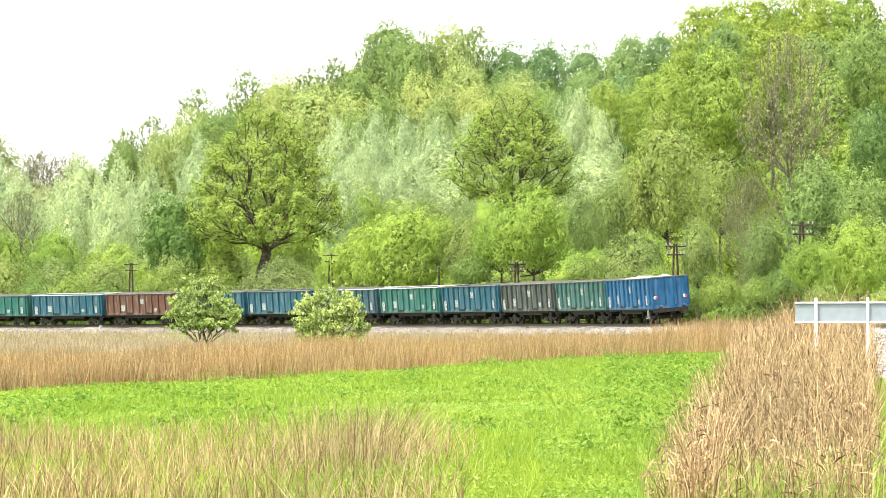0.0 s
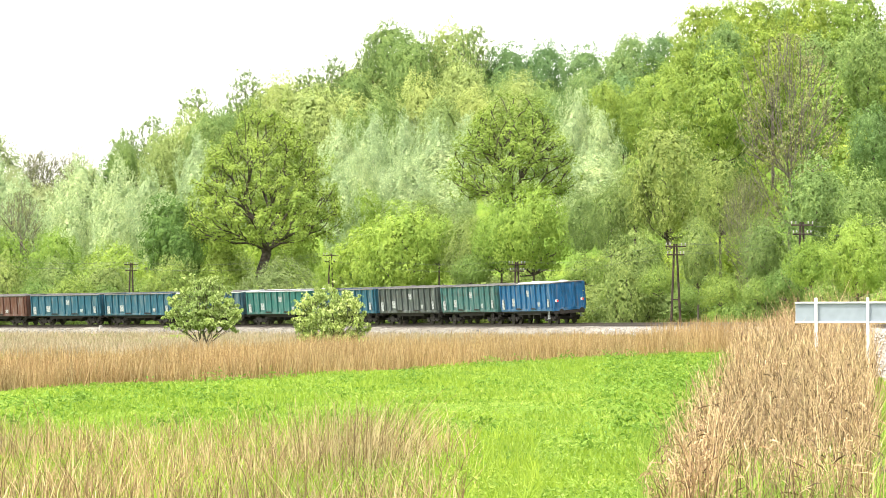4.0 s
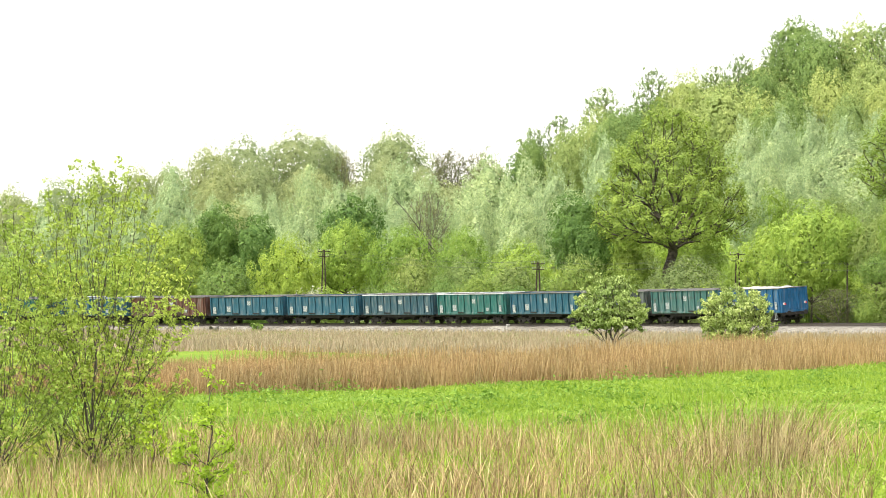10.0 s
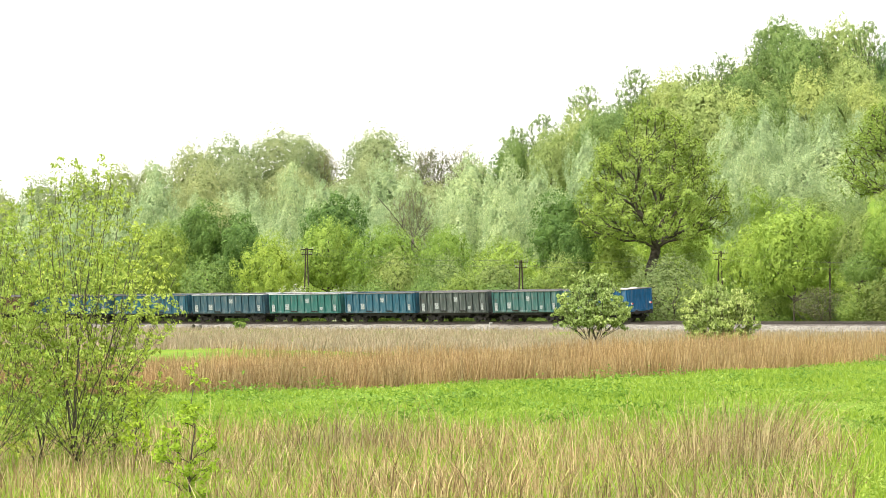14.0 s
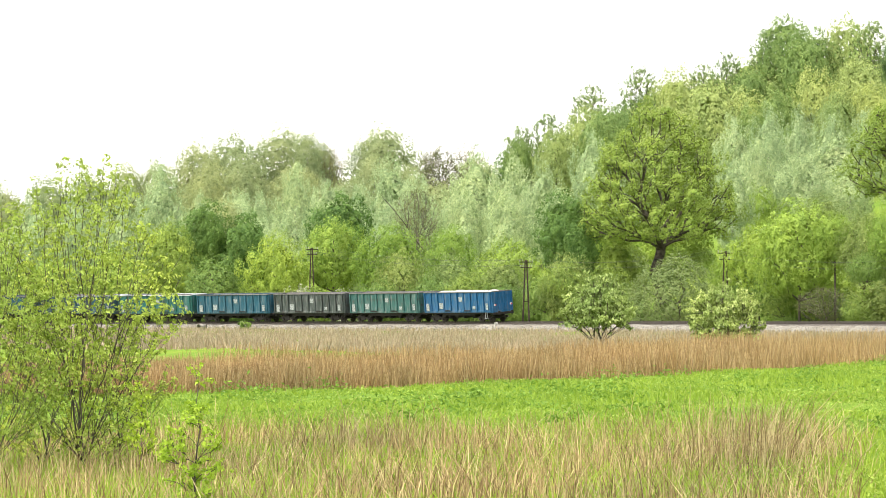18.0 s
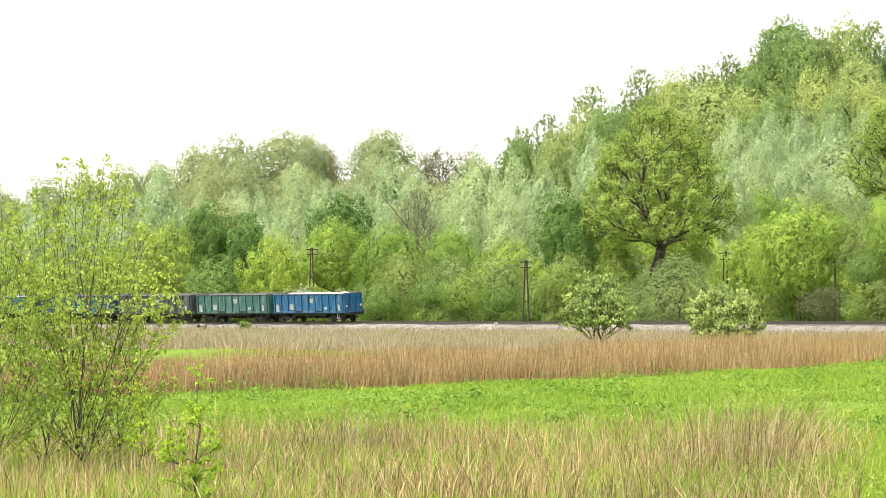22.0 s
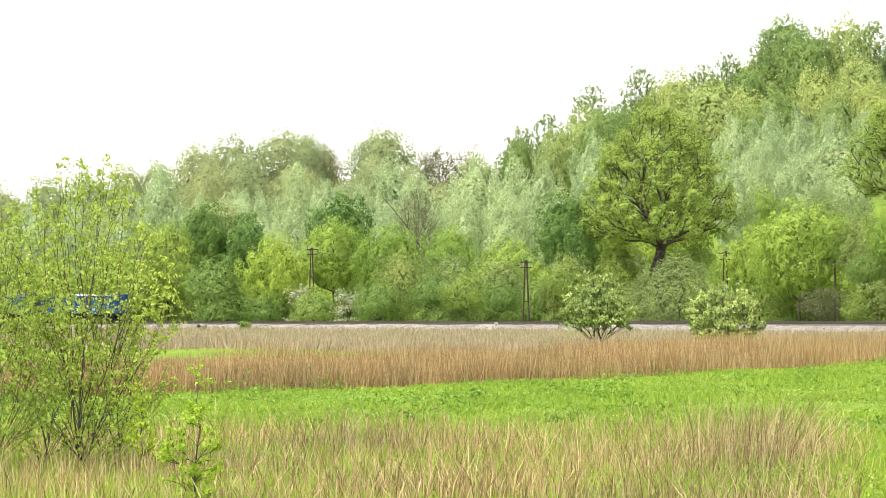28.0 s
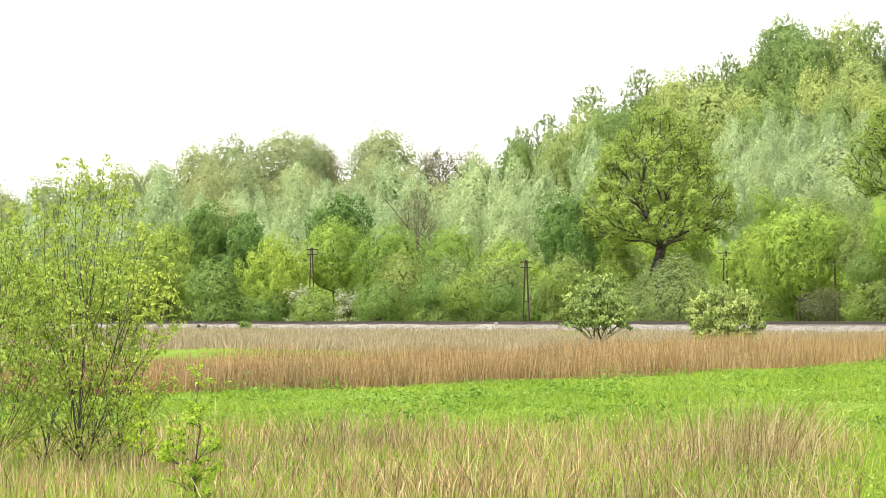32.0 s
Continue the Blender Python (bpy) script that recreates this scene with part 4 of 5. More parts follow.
# kind: bearing, distance, height of the top, width
STANDS = {
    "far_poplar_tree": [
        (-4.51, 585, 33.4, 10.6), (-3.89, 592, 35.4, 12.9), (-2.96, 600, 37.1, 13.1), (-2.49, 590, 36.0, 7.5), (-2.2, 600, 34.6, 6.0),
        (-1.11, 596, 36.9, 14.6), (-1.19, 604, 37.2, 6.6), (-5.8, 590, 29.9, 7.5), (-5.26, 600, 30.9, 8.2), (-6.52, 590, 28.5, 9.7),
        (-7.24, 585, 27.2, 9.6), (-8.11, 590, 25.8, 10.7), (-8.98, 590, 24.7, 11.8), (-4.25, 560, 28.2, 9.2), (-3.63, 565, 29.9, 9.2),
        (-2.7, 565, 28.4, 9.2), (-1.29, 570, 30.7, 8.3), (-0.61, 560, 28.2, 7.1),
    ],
    "poplar_tree": [
        (-5.18, 500, 25.1, 8.2), (-4.46, 480, 19.8, 5.2), (-3.37, 470, 19.5, 6.8), (-2.72, 480, 24.6, 6.5), (-2.12, 470, 21.4, 6.8),
        (-0.98, 480, 25.1, 9.6), (-1.6, 465, 20.5, 5.9), (-0.48, 460, 21.6, 7.9), (0.61, 475, 25.6, 9.9), (1.31, 460, 24.1, 8.4),
        (1.83, 440, 22.3, 7.2), (2.74, 435, 26.5, 6.7), (0.43, 440, 18.9, 7.2), (1.26, 425, 17.2, 7.0), (-1.03, 440, 16.9, 7.2),
        (-2.9, 440, 16.1, 7.2), (-5.91, 480, 20.0, 7.9), (-6.73, 480, 19.1, 7.9), (-7.55, 480, 18.3, 7.9), (5.36, 425, 28.3, 6.6),
        (5.99, 420, 29.0, 5.7), (6.54, 415, 28.0, 5.3), (7.11, 412, 27.8, 5.2), (7.71, 410, 28.1, 4.8), (5.76, 395, 23.3, 5.7),
        (6.64, 390, 21.8, 6.4), (7.48, 385, 20.1, 6.3), (9.74, 392, 30.1, 5.3), (10.2, 388, 27.1, 5.3), (9.37, 385, 24.7, 4.5),
        (10.02, 372, 21.6, 5.4), (5.34, 380, 19.9, 5.5),
    ],
    "maple_tree": [
        (-4.39, 412, 16.5, 6.5), (-3.65, 410, 14.9, 7.2), (-1.88, 428, 18.0, 9.1), (2.29, 356, 15.6, 6.7), (2.48, 352, 12.0, 4.8),
        # dark crown added to stand in for the shade below the bright beech
        (12.33, 296, 22.7, 6.2),
    ],
    "olive_tree": [
        (-5.05, 402, 13.3, 6.9), (3.21, 352, 10.2, 6.1), (11.45, 312, 26.4, 5.4), (10.28, 405, 32.2, 5.2), (10.9, 395, 31.1, 5.7),
    ],
    "hornbeam_tree": [
        (-2.02, 395, 13.8, 7.9), (-0.93, 392, 13.0, 8.6), (-3.06, 390, 11.6, 7.8), (0.14, 385, 12.6, 6.6), (1.21, 380, 10.6, 9.0),
        (4.69, 350, 10.6, 5.1), (5.81, 302, 10.7, 6.0), (6.54, 300, 12.5, 8.2), (7.19, 298, 11.4, 4.1), (8.34, 287, 12.4, 5.5),
        (8.93, 285, 13.6, 6.7), (5.35, 306, 8.6, 4.5), (14.86, 190, 7.8, 4.3),
        (14.01, 196, 6.8, 2.9), (-6.01, 400, 10.4, 8.0), (-7.14, 400, 9.7, 8.0), (-8.21, 400, 9.7, 8.7),
    ],
    "willow_tree": [
        (0.14, 372, 8.8, 7.1), (1.05, 366, 8.2, 7.3), (7.71, 296, 11.3, 4.6), (9.87, 280, 12.9, 3.6), (11.4, 262, 18.4, 6.9),
        (10.8, 266, 15.0, 3.9), (10.36, 268, 13.2, 4.1), (12.36, 250, 14.9, 4.5), (11.95, 240, 9.2, 3.5), (13.19, 228, 8.8, 3.7),
        (10.73, 248, 8.3, 5.6), (2.3, 345, 8.3, 5.6), (-0.77, 380, 9.3, 6.9),
    ],
    "budding_tree": [
        (13.64, 252, 24.6, 8.4), (12.85, 240, 12.8, 3.3), (-0.17, 585, 33.8, 6.9), (0.48, 588, 34.2, 7.5), (-0.04, 585, 33.1, 10.6),
        (-2.06, 590, 33.6, 5.6), (-0.51, 440, 19.7, 7.2),
    ],
    "lacy_tree": [
        (2.74, 490, 37.9, 8.0), (3.65, 490, 40.7, 6.7), (1.45, 492, 31.5, 5.4), (1.97, 492, 33.6, 5.4), (5.26, 486, 42.6, 4.9),
        (7.86, 470, 45.9, 7.3), (5.96, 492, 46.7, 3.6), (4.79, 488, 41.1, 4.9),
    ],
    "beech_tree": [
        (15.13, 240, 17.7, 3.9), (14.11, 226, 13.0, 4.5), (14.98, 222, 12.1, 4.0), (1.4, 480, 29.2, 4.4), (3.29, 478, 33.8, 5.6),
        (5.65, 475, 38.9, 5.2), (6.32, 490, 48.1, 8.9), (6.79, 482, 45.6, 8.8), (6.19, 440, 33.5, 6.8), (5.65, 435, 30.8, 5.5),
        (6.38, 428, 27.5, 7.0), (2.9, 470, 32.2, 6.0), (8.41, 440, 36.0, 5.6), (9.14, 425, 33.7, 5.4), (13.51, 332, 35.5, 6.3),
        (12.45, 318, 31.5, 5.2), (14.15, 312, 29.8, 5.7), (15.07, 268, 26.6, 4.9),
    ],
    "young_beech_tree": [
        (2.07, 478, 29.8, 7.0), (2.69, 482, 33.4, 8.8), (4.27, 484, 39.7, 9.2), (4.99, 455, 35.3, 10.2), (7.41, 485, 47.1, 10.6),
        (6.84, 445, 36.3, 8.9), (7.63, 448, 38.0, 8.1), (7.21, 428, 31.8, 7.0), (8.69, 432, 35.6, 6.7), (3.99, 450, 30.1, 8.2),
        (7.84, 430, 33.2, 6.3),
    ],
    "blue_lime_tree": [
        (8.48, 470, 43.0, 8.1), (9.19, 465, 42.9, 7.6), (9.89, 458, 41.8, 7.1), (10.51, 450, 40.3, 7.0), (10.74, 455, 43.3, 5.8),
        (11.29, 445, 42.4, 5.3), (9.92, 425, 35.3, 6.2), (10.59, 420, 34.1, 6.9), (9.32, 415, 31.4, 4.1),
    ],
    "bright_beech_tree": [
        (12.5, 336, 35.6, 6.7), (14.43, 328, 35.3, 6.3), (12.05, 330, 34.7, 6.4), (13.04, 326, 35.1, 6.8), (13.97, 322, 35.3, 6.1),
        (14.92, 318, 35.0, 6.9), (15.89, 315, 34.7, 6.9), (12.32, 288, 26.2, 7.7), (13.33, 306, 29.8, 5.6), (14.1, 290, 24.7, 4.7),
        (15.84, 262, 23.0, 4.3), (11.78, 322, 30.7, 4.7),
    ],
    "railside_shrub": [
        (-4.2, 386, 9.0, 7.7), (-3.99, 378, 4.9, 7.6), (-3.19, 374, 5.0, 5.8), (-2.36, 368, 4.9, 6.4), (-1.19, 364, 5.8, 6.0),
        (-0.22, 358, 6.4, 4.9), (0.45, 352, 6.8, 5.4), (1.1, 348, 5.5, 4.4), (1.88, 344, 6.2, 5.0), (2.25, 342, 7.6, 5.0),
        (5.49, 306, 4.8, 4.2), (6.18, 300, 5.0, 4.4), (7.67, 292, 3.9, 3.7), (7.79, 285, 7.6, 3.6), (5.82, 297, 6.7, 4.9),
        (9.88, 264, 7.2, 3.4), (12.36, 206, 5.0, 3.0), (13.04, 204, 4.5, 2.2), (13.55, 200, 5.2, 2.9), (11.74, 212, 4.2, 1.9),
        (14.27, 186, 4.0, 2.7), (10.5, 240, 5.4, 3.1), (11.23, 236, 5.8, 3.0), (-5.49, 392, 7.4, 7.8), (-6.68, 396, 6.8, 8.6),
        (-7.86, 400, 6.8, 9.5), (-9.08, 405, 6.9, 9.6),
    ],
}
GROUPS = {"far_poplar_tree": "trees of the far wood", "poplar_tree": "silvery poplars", "hornbeam_tree": "hornbeams along the wood's edge",
          "willow_tree": "willows along the railway", "bright_beech_tree": "trees of the railside wood", "railside_shrub": "shrubs along the railway"}

for kind, rows in STANDS.items():
    for row in rows:
        grow(kind, *row, group=GROUPS.get(kind, "trees of the wooded hill"))
grow("oak_tree", 3.98, 352, 25.2, 17.4, 1, "oaks")
grow("high_oak_tree", 8.55, 318, 24.4, 13.0, 1, "oaks")
grow("budding_tree", 7.0, 294, 4.5, 5.5, 1, "shrubs along the railway", "low brownish shrub with opening buds beside the railway")
grow("sallow_shrub", 4.3, 317, 7.55, 9.0, 1, "shrubs along the railway")
grow("blackthorn_shrub", -1.78, 374, 4.9, 3.4, 1, "shrubs along the railway")
grow("blackthorn_shrub", -2.6, 385, 5.4, 5.0, 1, "shrubs along the railway")


def hillside():
    """The rest of the wood: trees strewn over the slope behind those at its edge."""
    rng = random.Random(8)
    taken = []
    tries = 0
    while len(taken) < 105 and tries < 9000:
        tries += 1
        turn = rng.uniform(-9.5, 16.5)
        foot, ridge = np.interp(turn, BEARING, FOOT), np.interp(turn, BEARING, RIDGE)
        u = rng.uniform(0.1, 0.9)
        far = foot + (ridge - foot) * u
        x, y, z = spot(turn, far)
        if any((x - a) ** 2 + (y - b) ** 2 < 120 for a, b in taken):
            continue
        taken.append((x, y))
        high = rng.uniform(7.5, 10.5) if u > 0.5 else rng.uniform(5, 7) + 6 * max(0, u - 0.15)
        if u < 0.35:
            kind = rng.choice(["willow_tree", "hornbeam_tree", "willow_tree"])
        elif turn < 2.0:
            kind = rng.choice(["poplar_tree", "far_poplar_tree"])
        elif turn < 10.4 and u < 0.6:
            kind = "poplar_tree"
        elif turn < 10.6:
            kind = rng.choice(["beech_tree", "young_beech_tree", "beech_tree"])
        else:
            kind = rng.choice(["beech_tree", "bright_beech_tree", "bright_beech_tree"])
        grow(kind, turn, far, z + high, high * rng.uniform(0.85, 1.1), hidden=True)


hillside()


def ridge_line():
    """Lower trees that close the crest behind those that stand against the sky."""
    rng = random.Random(12)
    turn = -9.6
    while turn < 16.6:
        far = float(np.interp(turn, BEARING, RIDGE)) + rng.uniform(-14, 6)
        z = spot(turn, far)[2]
        high = rng.uniform(9.0, 11.5)
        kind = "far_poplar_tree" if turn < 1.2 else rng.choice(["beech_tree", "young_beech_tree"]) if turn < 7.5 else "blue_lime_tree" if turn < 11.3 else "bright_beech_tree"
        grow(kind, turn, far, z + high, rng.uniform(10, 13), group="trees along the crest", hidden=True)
        turn += rng.uniform(0.7, 1.0)


ridge_line()


def railside_hedge():
    """Low scrub all along the far side of the line."""
    rng = random.Random(4)
    s = 40.0
    while s < 350:
        p = track(np.float64(s), -rng.uniform(11, 15))
        turn, far = math.degrees(math.atan2(p[0], p[1])), math.hypot(p[0], p[1])
        s += rng.uniform(5, 7.5)
        if -2.15 < turn < -1.45:
            continue
        high = rng.uniform(2.2, 4.2)
        grow("railside_shrub", turn, far, spot(turn, far)[2] + high, high * rng.uniform(1.3, 1.9), group="shrubs along the railway", hidden=True)


railside_hedge()


def understorey():
    """Bushes below the trees at the foot of the hill."""
    rng = random.Random(6)
    turn = -9.5
    while turn < 16.5:
        far = float(np.interp(turn, BEARING, FOOT)) + rng.uniform(4, 26)
        if not 3.3 < turn < 4.7:
            high = rng.uniform(3.5, 6.0) * far / 330
            grow(rng.choice(["railside_shrub", "hornbeam_tree", "willow_tree"]), turn, far, spot(turn, far)[2] + high, high * rng.uniform(1.2, 1.7), group="bushes below the trees", hidden=True)
        turn += rng.uniform(0.3, 0.5)


understorey()

# ---- telegraph line ----
def telegraph_pole(turn, far, top, legs=True):
    x, y, z = spot(turn, far)
    h = top - z
    ob = tagged(new("telegraph_pole"), "dark tarred wooden A-frame telegraph pole with white insulators", "telegraph pole", "poles along the railway")
    ob.matrix_basis = pose(x, y, z, 0, 0, 12 - turn)
    for x0 in (-0.42, 0.42):
        bm = bmesh.new()
        rod(bm, (x0, 0, -0.4), (x0 * 0.2, 0, h - 0.1), 0.1, 0.075, 10)
        part("leg", bm, TARRED, ob)
    bm = bmesh.new()
    rod(bm, (-0.34, 0, h * 0.42), (0.34, 0, h * 0.42), 0.05)
    part("brace", bm, TARRED, ob)
    for k, wide in ((0, 0.78), (1, 0.66)):
        bm = bmesh.new()
        box(bm, -wide, -0.16, h - 0.35 - 0.62 * k, wide, -0.06, h - 0.25 - 0.62 * k, 0.01)
        arm = part("crossarm", bm, TARRED, ob)
        for u in (-0.92, -0.55, 0.55, 0.92):
            bm = bmesh.new()
            zz = h - 0.24 - 0.62 * k
            rod(bm, (u * wide, -0.11, zz), (u * wide, -0.11, zz + 0.10), 0.02)
            rod(bm, (u * wide, -0.11, zz + 0.09), (u * wide, -0.11, zz + 0.17), 0.045, 0.04, 10)
            rod(bm, (u * wide, -0.11, zz + 0.17), (u * wide, -0.11, zz + 0.22), 0.035, 0.022, 10)
            part("insulator", bm, PORCELAIN, arm, "white porcelain insulator")
    return ob, h


POLES = [(-2.42, 386, 10.3), (1.53, 343, 8.0), (5.19, 309, 8.28), (8.62, 279, 6.85), (11.54, 231, 7.3), (13.85, 213, 8.3), (15.6, 193, 8.4)]
MADE = [telegraph_pole(*p) for p in POLES]


def wires():
    ob = tagged(new("telegraph_wires"), "thin telegraph wires strung from pole to pole", "wires")
    for (p, hp), (q, hq) in zip(MADE, MADE[1:]):
        for level, u in ((0, -0.78), (0, 0.78), (1, -0.69), (1, 0.69)):
            a = p.matrix_basis @ Vector((u, -0.11, hp - 0.02 - 0.62 * level))
            b = q.matrix_basis @ Vector((u, -0.11, hq - 0.02 - 0.62 * level))
            w = Wood()
            w.limb([a.lerp(b, k / 10) - Vector((0, 0, 0.7 * 4 * (k / 10) * (1 - k / 10))) for k in range(11)], [0.006] * 11, 4)
            child("wire", mesh_of("wire", w.v, w.f, WIRE), ob)


wires()


# ---- the white board by the reeds ----
def white_board():
    x, y, z = spot(14.1, 80)
    ob = tagged(new("white_board_fence"), "long white sheet-metal board on two white posts among the reeds", "board fence")
    ob.matrix_basis = pose(x, y, 0, 0, 0, -12)
    for k in range(3):
        bm = bmesh.new()
        box(bm, 1.31 * k - 0.038, -0.06, -0.1, 1.31 * k + 0.038, 0.03, 2.27, 0.008)
        part("post", bm, WHITE, ob)
    for k in range(3):
        bm = bmesh.new()
        x0 = -0.52 if k == 0 else 1.31 * (k - 1) + 0.008
        box(bm, x0, 0.03, 1.64, 1.31 * k - 0.008 if k else -0.008, 0.06, 2.13, 0.006)
        part("panel", bm, BOARD, ob)
    for zz in (1.62, 2.12):
        bm = bmesh.new()
        box(bm, -0.54, -0.02, zz, 2.64, 0.03, zz + 0.045, 0.005)
        part("rail", bm, WHITE, ob)


white_board()


# ---- bushes in the valley ----
def leafy_bush(name, turn, far, label, category, leafy, seed, **grown):
    x, y, z = spot(turn, far)
    wood, v, f = (branching if "fork" in grown else plant)(seed=seed, sides=4, **grown)
    ob = tagged(new(name), label, category)
    ob.matrix_basis = pose(x, y, z)
    child("branchwork", mesh_of("branchwork", wood.v, wood.f, BARK, True), ob)
    child("foliage", mesh_of("foliage", v, f, LEAF[leafy]), ob)
    return ob


GLOBE = [(0, 0.1), (0.2, 0.34), (0.4, 0.50), (0.65, 0.48), (0.85, 0.32), (1, 0.1)]
MOUND = [(0, 0.55), (0.2, 0.72), (0.45, 0.72), (0.7, 0.56), (0.9, 0.32), (1, 0.1)]
HEAP = [(0, 0.35), (0.2, 0.52), (0.45, 0.60), (0.7, 0.52), (0.88, 0.34), (1, 0.1)]
SHEAF = [(0, 0.05), (0.14, 0.2), (0.3, 0.3), (0.5, 0.35), (0.7, 0.33), (0.86, 0.23), (1, 0.07)]
PEAK = [(0.1, 0.12), (0.3, 0.24), (0.5, 0.22), (0.7, 0.13), (0.85, 0.07), (1, 0.03)]
leafy_bush("bush", 2.86, 165, "airy round bush with pale green leaves and bare forked stems", "bush", "bush", 21,
           high=3.9, outline=GLOBE, fork=0.3, root=-1, lead=0.06, pads=300, leaves=10500, leaf=0.18, pad=0.05, tip=0.012, girth=0.02, rise=0.6, reach=0.86, wiggle=0.04, follow=0.15, slim=0.5, droop=-0.8)
leafy_bush("bush", 5.19, 168, "dense low round bush with pale green leaves", "bush", "bush", 22,
           high=3.55, outline=HEAP, fork=0.08, root=-1, lead=0.06, pads=320, leaves=11500, leaf=0.18, pad=0.058, tip=0.012, girth=0.025, rise=0.5, reach=0.86, wiggle=0.04, follow=0.15, slim=0.5, droop=-0.8)
for turn, far, seed, high, pads, leaves in ((-6.6, 35, 23, 3.6, 460, 12500), (-8.5, 34, 24, 3.1, 400, 10000), (-6.0, 35.6, 27, 2.2, 120, 2800), (-7.4, 35.8, 28, 2.6, 150, 3600)):
    leafy_bush("willow_bush", turn, far, "tall slender-stemmed willow bush with small fresh leaves", "bush", "osier", seed,
               high=high, outline=SHEAF, fork=0.03, lead=0.06, pads=pads, leaves=leaves, leaf=0.053, pad=0.017, tip=0.0022, girth=0.0085, thick=0.5, rise=0.5, reach=0.93, wiggle=0.03, follow=0.15, slim=0.5, droop=-0.5, shell=0.6, strung=2)
leafy_bush("sapling", -4.55, 27.6, "small sapling with bright yellow-green leaves", "sapling", "fresh", 25,
           high=1.34, outline=PEAK, fork=0.14, lead=0.95, pads=44, leaves=1250, leaf=0.045, pad=0.04, tip=0.003, girth=0.009, rise=1.2, reach=0.75, wiggle=0.04, droop=-0.4, strung=1)
leafy_bush("sapling", -5.55, 34, "small sapling with bright yellow-green leaves", "sapling", "fresh", 26,
           high=1.15, outline=PEAK, fork=0.14, lead=0.9, pads=30, leaves=560, leaf=0.048, pad=0.045, tip=0.003, girth=0.010, rise=1.2, reach=0.75, wiggle=0.04, droop=-0.4, strung=1)

# ---- small things beside the line ----
def marker_stone(s, side, high, wide):
    x, y, z = (float(k) for k in track(np.float64(s), side))
    ob = tagged(new("marker_stone"), "small whitewashed stone marker beside the rails", "marker stone")
    ob.matrix_basis = pose(x, y, z - 0.5, 0, 0, 20)
    bm = bmesh.new()
    vs = box(bm, -wide / 2, -0.12, 0, wide / 2, 0.12, high, 0.05)
    for v in bm.verts:
        if v.co.z > high * 0.6:
            v.co.x *= 0.8
    part("stone", bm, PALE_LOAD, ob)


def culvert_pipe(s):
    x, y, z = (float(k) for k in track(np.float64(s), 4.2))
    ob = tagged(new("culvert_pipe"), "dark open end of a concrete drain pipe in the bank", "drain pipe")
    ob.matrix_basis = pose(x, y, 0.42, 0, 0, -30)
    w = Wood()
    rings = [(-0.8, 0.36), (-0.8, 0.30), (0.5, 0.30), (0.5, 0.36)]
    n = 20
    for y0, r in rings:
        for k in range(n):
            a = 2 * math.pi * k / n
            w.v.append((r * math.cos(a), y0, r * math.sin(a)))
    for i in range(4):
        for k in range(n):
            a, b, j = i * n + k, i * n + (k + 1) % n, ((i + 1) % 4) * n
            w.f.append((a, b, j + (k + 1) % n, j + k))
    child("pipe", mesh_of("pipe", w.v, w.f, SLEEPER, True), ob)


marker_stone(233.6, 1.8, 0.6, 0.45)
marker_stone(283, 3.6, 0.35, 0.5)
culvert_pipe(286)
leafy_bush("verge_shrub", -3.65, 371, "low green shrub on the railway bank", "shrub", "shrub", 31,
           high=1.05, outline=MOUND, stems=5, limbs=16, subs=2, leaves=500, leaf=0.3, clump=0.2, low=0.05, splay=1.0, lobe=0.2)


def dead_branch(turn, far, long, spin):
    x, y, z = spot(turn, far)
    rng = np.random.default_rng(int(far * 10))
    w = Wood()
    a = np.array([-long / 2, 0, 0.02])
    pts = [a + np.array([long * k / 5, rng.normal() * 0.04, 0.06 * k + rng.normal() * 0.02]) for k in range(6)]
    w.limb(pts, [0.02, 0.018, 0.014, 0.01, 0.007, 0.003], 6)
    for k in range(1, 5):
        go = np.array([rng.uniform(0, 0.3), rng.normal() * 0.2, rng.uniform(0.05, 0.3)])
        w.limb([pts[k], pts[k] + go * 0.5, pts[k] + go], [0.009, 0.006, 0.002], 4)
    ob = tagged(new("dead_branch"), "dead brown branch lying beside the reeds", "branch", "dead branches beside the reeds")
    ob.matrix_basis = pose(x, y, z, 0, 0, spin)
    child("branchwork", mesh_of("branchwork", w.v, w.f, BARK, True), ob)


def leaning_tree():
    """A dead pale tree that leans among the poplars."""
    x0, y0, z0 = spot(0.75, 398)
    x1, y1, _ = spot(-0.9, 398)
    w = Wood()
    a, b = np.array([x0, y0, z0 - 0.2]), np.array([x1, y1, 15.2])
    rng = np.random.default_rng(2)
    pts = [a + (b - a) * k / 7 + rng.normal(size=3) * 0.15 - (0, 0, 0.05 * k * (7 - k)) for k in range(8)]
    w.limb(pts, [0.26, 0.24, 0.21, 0.19, 0.16, 0.13, 0.09, 0.03], 7)
    for k in range(3, 8):
        go = np.array([rng.uniform(-2, 0.6), rng.normal(), rng.uniform(0.6, 2.6)])
        w.limb([pts[k], pts[k] + go * 0.5 + rng.normal(size=3) * 0.1, pts[k] + go], [0.07, 0.05, 0.02], 5)
    ob = tagged(new("leaning_dead_tree"), "bare dead tree leaning among the poplars", "tree")
    child("trunk", mesh_of("trunk", w.v, w.f, BARK, True), ob)


leaning_tree()
for row in ((14.95, 31.5, 1.1, 40), (15.2, 32.5, 0.9, -30), (15.1, 33.5, 1.3, 10), (14.8, 32.2, 0.8, 75)):
    dead_branch(*row)

# ---- grass, reeds and weeds ----
EDGE_AT = [-10, -5.25, 0.2, 4.3, 7.2, 9.5, 12.6, 16]
EDGE = [67, 70, 81, 94, 112, 132, 156, 160]


